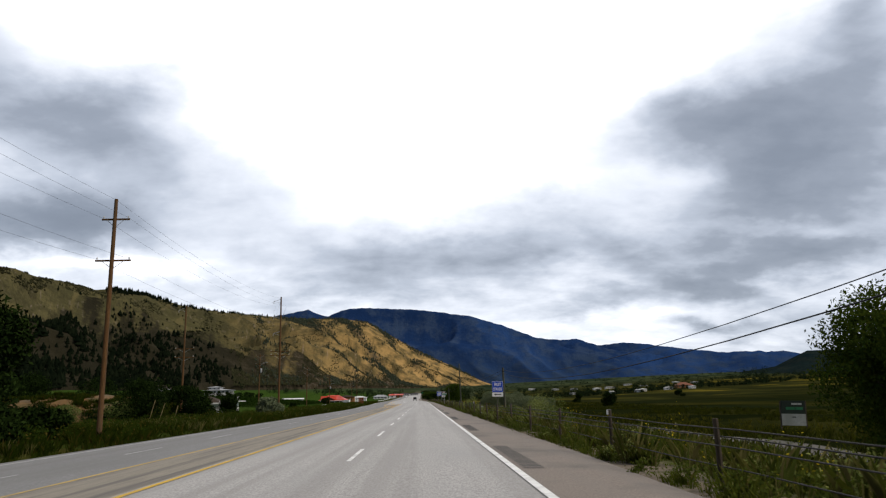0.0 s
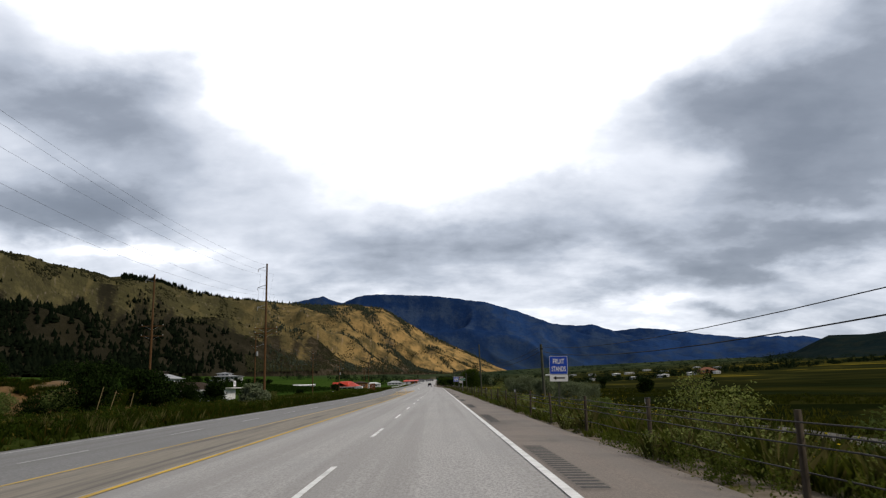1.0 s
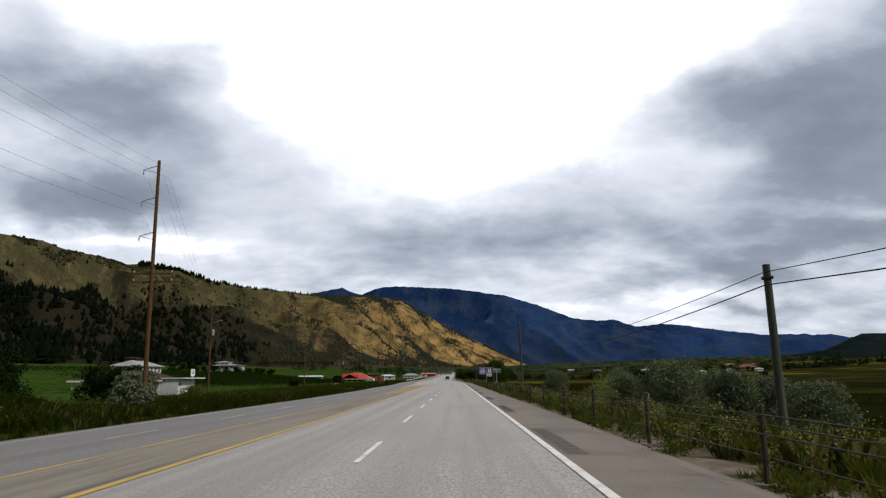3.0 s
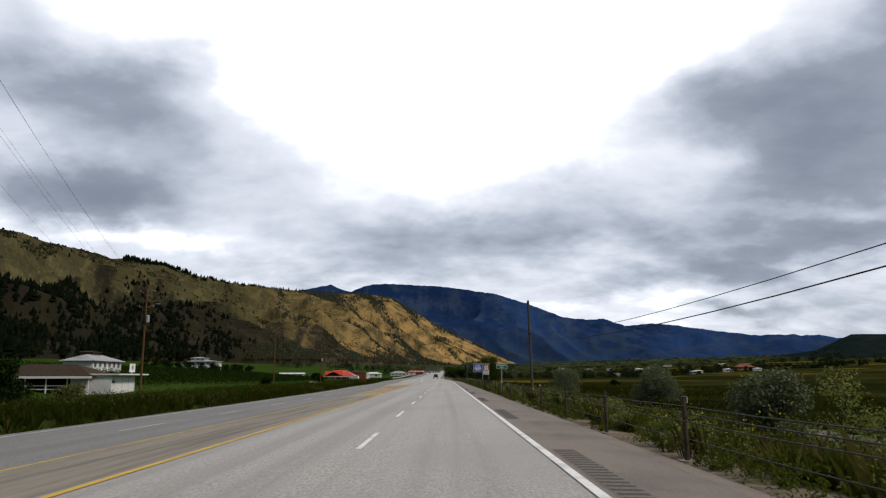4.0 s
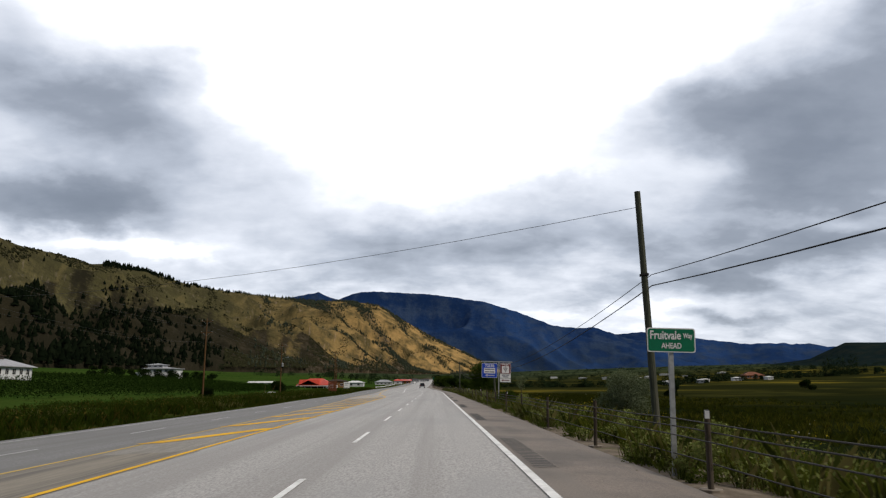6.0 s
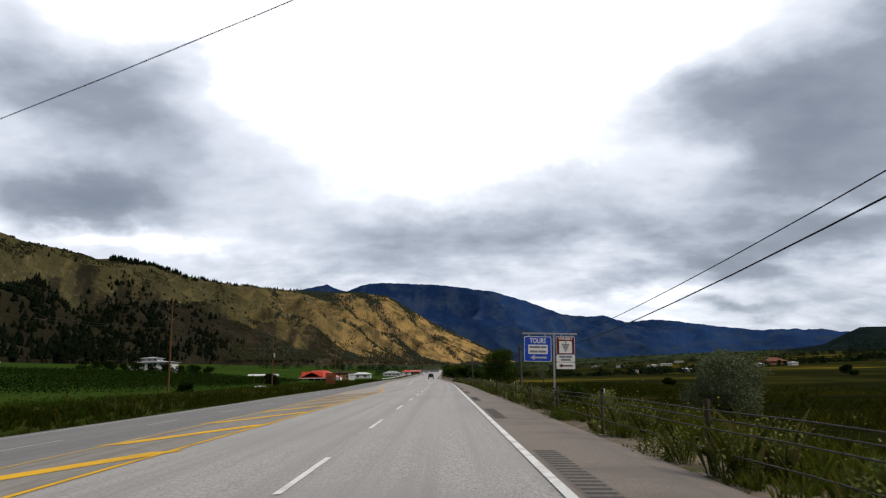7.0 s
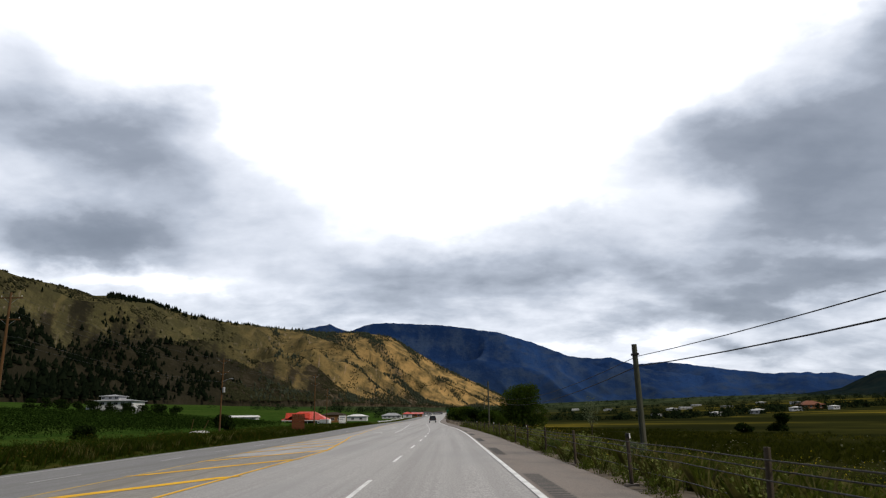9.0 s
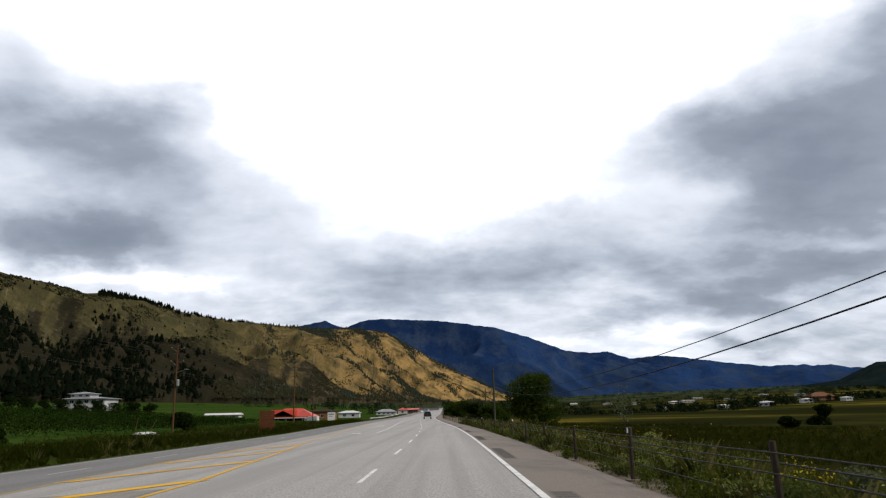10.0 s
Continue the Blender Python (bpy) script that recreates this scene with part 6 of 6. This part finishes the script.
def build_farm():
    # white shop with a flat canopy, brown-roofed open stall beside it
    z0 = -1.05
    s = empty("fruit_shop", pose(-52.6, 205.0, z0, 0, 0, 90))
    tagged(s, "white single-storey farm shop with a flat canopy", "shop")
    wall_part(s, -4.6, 3.9, 0, 6.5, -0.5, 2.7, STUCCO)
    bm = bmesh.new()
    box(bm, -5.0, 6.0, -1.4, 7.0, 2.72, 2.94, 0.02)
    part("canopy", bm, FRAME_WHITE, s, "flat white canopy roof")
    for px in (-2.2, 0.2, 2.4):
        bm = bmesh.new()
        box(bm, px - 0.95, px + 0.95, -0.05, 0.0, 0.1, 2.3, 0.01)
        part("door", bm, FRAME_WHITE, s, "white panelled shutter door")
    bm = bmesh.new()
    box(bm, -4.45, -3.6, -0.06, 0.0, 1.5, 1.9)
    part("plaque", bm, SIGN_BLACK, s, "small dark wall plaque")
    bm = bmesh.new()
    box(bm, 2.0, 2.09, -0.2, -0.1, 2.9, 4.3)
    box(bm, 1.0, 3.1, -0.26, -0.2, 3.2, 4.6, 0.02)
    board = part("roof_sign", bm, SIGN_WHITE, s, "pale square sign on the canopy")
    bm = bmesh.new()
    tube(bm, (2.05, -0.29, 3.95), (2.05, -0.265, 3.95), 0.32, 0.32, 14)
    part("emblem", bm, SIGN_GREY, board)
    s = empty("market_stall", pose(-64.0, 199.5, z0))
    tagged(s, "open market stall under a dark brown gable roof", "stall")
    roof_part(s, -8.5, 8.4, 0, 9.0, 2.6, 1.9, BROWN_ROOF, 0.5, True, 0.1)
    bm = bmesh.new()
    box(bm, -9.1, 8.95, -0.62, -0.5, 2.2, 2.55, 0.02)
    part("fascia", bm, FRAME_WHITE, s, "white fascia board")
    wall_part(s, -8.4, 8.3, 6.0, 8.8, -0.4, 2.4, FRAME_DARK, "back_wall")
    for i in range(6):
        post_part(s, -8.3 + 3.3 * i, 0.05, -0.5, 2.5, 0.09, FRAME_WHITE)
    for z in (0.55, 1.1):
        bm = bmesh.new()
        box(bm, -8.3, 8.2, 0.1, 0.16, z - 0.06, z + 0.06)
        part("rail", bm, FRAME_WHITE, s)
    # two-storey house behind
    s = empty("house", pose(-106.5, 313, 1.6, 0, 0, 90))
    tagged(s, "two-storey white house with a pale hipped roof", "house", "farm houses")
    wall_part(s, -9.5, 9.5, 0, 9, -1.2, 4.6, STUCCO)
    roof_part(s, -9.5, 9.5, 0, 9, 4.7, 2.0, GREY_ROOF, 0.9)
    for i in range(6):
        window_part(s, -8.0 + 3.1 * i, 3.4, 1.4, 1.4, 0.0)
    wall_part(s, -2.2, 3.2, 4.0, 8.0, 5.8, 7.4, FRAME_DARK, "dormer")
    roof_part(s, -2.2, 3.2, 4.0, 8.0, 7.5, 0.4, BROWN_ROOF, 0.4)
    # large white villa among the orchards
    s = empty("house", pose(-140.5, 498, 7.7))
    tagged(s, "large white villa with a smaller upper storey", "house", "farm houses")
    wall_part(s, -8.4, 8.4, 0, 12, -3.0, 2.2, STUCCO)
    roof_part(s, -8.4, 8.4, 0, 12, 2.3, 0.8, GREY_ROOF, 0.9)
    wall_part(s, -6.2, 1.4, 2.5, 9.5, 2.6, 4.2, STUCCO, "upper_wall")
    roof_part(s, -6.2, 1.4, 2.5, 9.5, 4.3, 0.7, GREY_ROOF, 0.8)
    for i in range(6):
        window_part(s, -7.2 + 2.85 * i, 1.1, 1.5, 1.2, 0.0)
    for px in (-5.4, -2.4, 0.2):
        window_part(s, px, 3.5, 1.2, 0.7, 2.5)
    wall_part(s, -12.0, -9.2, 2, 8, -2.0, 0.4, STUCCO, "terrace")


def build_market():
    z0 = -1.2
    s = empty("fruit_market", pose(-64.8, 522, z0))
    tagged(s, "fruit market pavilion under a broad red metal roof", "market")
    roof_part(s, -9.6, 9.6, 0, 12, 2.8, 3.5, RED_ROOF, 0.4, True, 0.5)
    bm = bmesh.new()
    verts = [bm.verts.new(p) for p in ((-7.4, -0.78, 3.3), (1.2, -0.78, 3.3), (-3.1, -0.78, 5.3))]
    bm.faces.new(verts)
    bmesh.ops.solidify(bm, geom=bm.faces[:], thickness=0.3)
    part("gable", bm, STUCCO, s, "cream gable end")
    roof_part(s, -8.3, 2.1, -0.5, 4, 3.3, 2.4, RED_ROOF, 0.2, False, 0.1)
    wall_part(s, -7.5, 8.6, 3.0, 11, -0.6, 2.3, FRAME_DARK)
    bm = bmesh.new()
    box(bm, -9.9, 9.9, -0.62, -0.46, 2.15, 2.5, 0.02)
    part("fascia", bm, FRAME_WHITE, s, "white fascia board")
    for i in range(6):
        post_part(s, -8.6 + 3.4 * i, 0.1, -0.6, 2.3, 0.12, FRAME_WHITE)
    bm = bmesh.new()
    box(bm, -6.0, 2.5, 0.6, 1.6, -0.2, 0.9, 0.05)
    part("counter", bm, RUST_BOARD, s, "fruit display counter")
    simple_house("orange-brown timber shop behind the fruit market", -60.5, 575, 12, 9, 4.6, 1.3, ORANGE_WALL, BROWN_ROOF, True, 3, "shop", -0.8, "timber_shop")
    wall = simple_house("small white cabin with a pale roof", -56, 640, 12, 7, 3.0, 1.2, STUCCO, FRAME_WHITE, True, 2, "house", 0.2)
    s = empty("hoarding", pose(-28.4, 333, -1.25) @ Matrix.Diagonal((0.82, 0.82, 0.82, 1)))
    tagged(s, "rust-brown slatted timber hoarding on raking props", "hoarding")
    for i in range(9):
        bm = bmesh.new()
        box(bm, -1.45, 1.45, -0.03, 0.03, 0.8 + 0.42 * i, 1.19 + 0.42 * i, 0.006)
        part("board", bm, RUST_BOARD, s)
    for px in (-1.3, 1.3):
        post_part(s, px, 0.12, -0.5, 4.6, 0.09, RUST_BOARD)
        bm = bmesh.new()
        tube(bm, (px, 0.1, 3.0), (px, 2.2, -0.3), 0.06, 0.06, 6)
        part("prop", bm, POST_WOOD, s)
    # white dish-shaped trough with canes
    s = empty("sailing_dinghy", pose(-43.5, 323.2, ground_z(-43.5, 323.2) + 0.45, 0, 0, 25))
    tagged(s, "small upturned white boat with leaning poles", "boat")
    bm = bmesh.new()
    made = bmesh.ops.create_uvsphere(bm, u_segments=16, v_segments=8, radius=1.0)["verts"]
    bmesh.ops.scale(bm, vec=(1.9, 0.75, 0.42), verts=made)
    bmesh.ops.delete(bm, geom=[v for v in made if v.co.z < -0.05], context="VERTS")
    part("hull", bm, FRAME_WHITE, s)
    for a, b in (((-1.6, 0, 0), (-1.2, 0.1, 2.4)), ((0.4, 0, 0.2), (1.3, 0.1, 2.2))):
        bm = bmesh.new()
        tube(bm, a, b, 0.05, 0.04, 6)
        part("pole", bm, POLE_WOOD, s)
    simple_house("long low white greenhouse frame", -93, 520, 14, 5, 1.6, 0.7, STUCCO, FRAME_WHITE, False, 0, "greenhouse", 1.2, "greenhouse")
    # concrete block and low wall at the market's drive
    bm = bmesh.new()
    box(bm, -7, 7, -0.2, 0.2, -0.4, 0.45, 0.04)
    ob = link_mesh("low_wall", bm, STUCCO)
    ob.matrix_world = pose(-41, 395, -1.0, 0, 0, 62)
    tagged(ob, "low pale concrete wall at the market drive", "wall")
    # buildings at the far end of the road
    simple_house("orange fruit stand with a long red awning", -32, 868, 15, 9, 3.4, 1.3, ORANGE_WALL, RED_ROOF, False, 3, "shop", 2.4, "fruit_stand", 1.2)
    simple_house("grey-roofed bungalow beside the highway", -45, 770, 15, 9, 2.4, 2.0, STUCCO, GREY_ROOF, True, 4, "house", 1.6)
    simple_house("small red-roofed hut beside the highway", -33, 780, 7, 6, 3.2, 1.6, STUCCO, RED_ROOF, True, 1, "house", 2.0)
    for i, (x, y, w) in enumerate(((-25, 1010, 16), (-12, 1030, 14), (-40, 1040, 14))):
        simple_house("pale commercial building at the end of the road", x, y, w * 0.8, 10, 4.2, 1.0, GREY_ROOF, BROWN_ROOF, True, 4, "shop", 4.5, "shop", group="far shops")
    for i in range(5):
        bm = bmesh.new()
        x, y = -28.5 + bend(560 + 40 * i), 560 + 40.0 * i
        box(bm, -0.25, 0.25, -19, 19, -0.3, 0.55, 0.05)
        ob = link_mesh("kerb_wall", bm, STUCCO)
        ob.matrix_world = pose(x, y, rise(y) - 1.0)
        tagged(ob, "low pale concrete roadside barrier", "wall", "roadside barriers")


def build_earth_bank():
    """A bare heap of reddish soil behind the far verge."""
    verts, faces = [], []
    n, m = 28, 14
    for j in range(m):
        for i in range(n):
            u, v = i / (n - 1) * 2 - 1, j / (m - 1) * 2 - 1
            x, y = -53.0 + 16.0 * u + 4.0 * v, 119 + 11 * v
            h = max(0.0, 1 - u * u) ** 0.45 * max(0.0, 1 - v * v) ** 0.6
            verts.append((x, y, ground_z(x, y) - 0.15 + h * (4.1 + 1.5 * noise.noise((x * 0.16, y * 0.16, 0)) + 0.7 * noise.noise((x * 0.5, y * 0.5, 2)) - 1.3 * u)))
    for j in range(m - 1):
        for i in range(n - 1):
            a = j * n + i
            faces.append((a, a + 1, a + n + 1, a + n))
    ob = raw_mesh("earth_bank", verts, faces, SOIL, True)
    tagged(ob, "heap of bare reddish-brown soil behind the far verge", "earth bank", kind="structure")
    # rough grass climbing over it
    local = np.random.default_rng(31)
    spots = []
    while len(spots) < 5200:
        k = int(local.integers(0, n * m))
        x, y, z = verts[k]
        low = ground_z(x, y)
        if noise.noise((x * 0.22, y * 0.22, 4.0)) + 0.42 - 0.10 * (z - low) > 0:
            spots.append((x + local.uniform(-0.6, 0.6), y + local.uniform(-0.6, 0.6), z - 0.25))
    spots = np.array(spots)
    blades, faces = blade_arrays(spots[:, 0], spots[:, 1], spots[:, 2], local.uniform(0.4, 1.0, len(spots)), np.full(len(spots), 0.5), 12, 0.03)
    tagged(new("bank_grass", mesh_from_arrays("bank_grass", blades, faces, FAR_GRASS)), "rough green grass growing over the soil bank", "grass", kind="stuff")


def build_valley_houses():
    local = random.Random(8)
    simple_house("bungalow with a wide terracotta roof across the fields", 268, 730, 16, 11, 2.8, 3.0, ORANGE_WALL, TERRACOTTA, True, 4, "house", None, "house", 0.8, 0, "valley houses")
    for x, y, w, roof, turn in ((184, 690, 5.0, FRAME_WHITE, 30), (204, 682, 7.5, GREY_ROOF, -20), (216, 700, 6.0, FRAME_WHITE, 15), (238, 692, 8.0, FRAME_WHITE, -8), (152, 720, 5.0, GREY_ROOF, 40), (256, 676, 4.5, FRAME_WHITE, 5)):
        simple_house("low white farm building beside the meadow hedge", x, y, w, 6, 1.5 + 0.08 * w, 0.6, STUCCO, roof, True, 2, "house", None, "farm_building", 0.4, turn, "valley farm buildings")
    for i, (az, y, w) in enumerate(((14.6, 690, 16), (15.6, 730, 22), (18.2, 740, 20), (19.4, 735, 26), (22.2, 720, 14), (12.6, 800, 16), (24.0, 700, 12), (25.6, 690, 10), (11.0, 900, 20), (9.0, 1100, 22), (27.0, 640, 14), (16.8, 900, 22), (20.6, 820, 16))):
        y *= 1.35
        w *= 0.55
        if i in (3, 6, 7, 10):
            continue
        x = math.tan(radians(az)) * (y - 60)
        simple_house("white low farm building across the fields", x, y, w, 9, local.uniform(1.7, 2.4), local.uniform(0.4, 0.9), STUCCO, GREY_ROOF if i % 3 else FRAME_WHITE, i % 2 == 0, 3, "house", None, "farm_building", 0.5, 0, "valley farm buildings")


build_earth_bank()
build_farm()
build_market()
build_valley_houses()

# ---- vehicles ----
CAR_BLACK = surface("black_car_paint", (0.012, 0.013, 0.015), (0.018, 0.019, 0.022), 3.0, 0.25, spec=0.6)
CAR_WHITE = surface("white_car_paint", (0.70, 0.71, 0.72), (0.78, 0.79, 0.80), 3.0, 0.3, spec=0.6)
TYRE = surface("tyre_rubber", (0.015, 0.015, 0.015), (0.03, 0.03, 0.03), 9.0, 0.9)
TAIL_RED = surface("tail_light_lens", (0.30, 0.01, 0.01), (0.38, 0.015, 0.015), 5.0, 0.2, spec=0.6)


def pickup(label, x, y, z, turn, paint, long_bed=True):
    car = empty("pickup_truck", pose(x, y, z, 0, 0, turn))
    tagged(car, label, "truck")
    bm = bmesh.new()
    box(bm, -0.95, 0.95, 0.0, 5.3, 0.55, 1.12, 0.09)
    box(bm, -0.93, 0.93, 1.7, 5.25, 1.0, 1.22, 0.08)
    part("body", bm, paint, car)
    bm = bmesh.new()
    made = bmesh.ops.create_cube(bm, size=1.0)["verts"]
    for v in made:
        topv = v.co.z > 0
        v.co = Vector((v.co.x * (1.45 if topv else 1.8), 2.75 + v.co.y * (1.5 if topv else 2.3), 1.86 if topv else 1.15))
    bmesh.ops.bevel(bm, geom=bm.edges[:], offset=0.07, segments=2, affect="EDGES", profile=0.5)
    cab = part("cab", bm, paint, car)
    bm = bmesh.new()
    box(bm, -0.66, 0.66, 1.72, 1.78, 1.30, 1.72, 0.01)
    part("rear_window", bm, WINDOW_GLASS, cab)
    bm = bmesh.new()
    box(bm, -0.82, 0.82, -0.02, 0.03, 0.70, 1.16, 0.02)
    part("tailgate", bm, paint, car)
    for s in (-1, 1):
        bm = bmesh.new()
        box(bm, s * 0.88 - 0.06, s * 0.88 + 0.06, -0.035, 0.05, 0.78, 1.10, 0.015)
        part("tail_light", bm, TAIL_RED, car, "red tail light")
    bm = bmesh.new()
    box(bm, -0.93, 0.93, -0.14, 0.02, 0.48, 0.64, 0.03)
    part("bumper", bm, STEEL, car, "steel rear bumper")
    for px in (-0.84, 0.84):
        for py in (1.0, 4.4):
            bm = bmesh.new()
            tube(bm, (px - 0.12, py, 0.37), (px + 0.12, py, 0.37), 0.37, 0.37, 20)
            bmesh.ops.bevel(bm, geom=[e for e in bm.edges if e.calc_length() < 0.2], offset=0.01, segments=1, affect="EDGES")
            tyre = part("wheel", bm, TYRE, car)
            bm = bmesh.new()
            tube(bm, (px - 0.13, py, 0.37), (px + 0.13, py, 0.37), 0.22, 0.22, 16)
            part("rim", bm, STEEL, tyre)
    return car


def van(label, x, y, z, turn, paint):
    car = empty("delivery_van", pose(x, y, z, 0, 0, turn))
    tagged(car, label, "van")
    bm = bmesh.new()
    box(bm, -1.0, 1.0, 0.0, 4.2, 0.5, 2.7, 0.08)
    part("box_body", bm, paint, car)
    bm = bmesh.new()
    box(bm, -0.95, 0.95, 4.2, 5.9, 0.5, 1.9, 0.2)
    cab = part("cab", bm, paint, car)
    bm = bmesh.new()
    box(bm, -0.97, 0.97, 4.7, 5.5, 1.25, 1.75, 0.05)
    part("side_window", bm, WINDOW_GLASS, cab)
    for px in (-0.86, 0.86):
        for py in (0.9, 5.0):
            bm = bmesh.new()
            tube(bm, (px - 0.12, py, 0.38), (px + 0.12, py, 0.38), 0.38, 0.38, 18)
            part("wheel", bm, TYRE, car)
    return car


y = 398.0
pickup("dark pickup truck driving ahead in the same lane", -0.25 + bend(y), y, road_z(-0.25) + rise(y) + 0.03, 2.1, CAR_BLACK)
van("white delivery van parked beside the fruit market", -51.5, 512, -1.15, 70, CAR_WHITE)
board = empty("drive_sign", pose(-46.4, 514, -1.2, 0, 0, 8))
tagged(board, "tall plain white notice panel on two posts at the market drive", "sign")
for px in (-1.35, 1.35):
    post_part(board, px, 0.06, -0.4, 4.2, 0.07, FRAME_WHITE)
panel(board, "plate", -1.55, 1.55, 0.5, 4.3, 0.0, SIGN_WHITE, 0.05, 0.03)
bars(board, -1.2, 1.0, 3.5, 0.4, -0.006, SIGN_GREY, (3, 4))
bars(board, -1.2, 0.4, 2.7, 0.25, -0.006, SIGN_GREY, (5,))
y = 760.0
pickup("white car on the opposing lanes far ahead", -12.5 + bend(y), y + 5, road_z(-12.5) + rise(y) + 0.03, 180, CAR_WHITE)


STAKE_WOOD = surface("pale_stake_wood", (0.20, 0.15, 0.07), (0.36, 0.28, 0.14), 5.0, 0.9, 0.3, (0.15, 0.12, 0.08), 0.8)


def build_stakes():
    """Pale stakes leaning at the foot of the soil bank."""
    for i, (x, y, lean) in enumerate(((-37.6, 100.5, 14), (-36.6, 101.5, 16), (-35.0, 103.0, 12))):
        bm = bmesh.new()
        tube(bm, (0, 0, -0.2), (0, 0, 3.5 - 0.5 * i), 0.05, 0.04, 7)
        ob = link_mesh("stake", bm, STAKE_WOOD)
        ob.matrix_world = pose(x, y, ground_z(x, y), 0, lean, 0)
        tagged(ob, "thin leaning timber stake in the rough grass", "stake", "stakes on the far verge")


build_stakes()
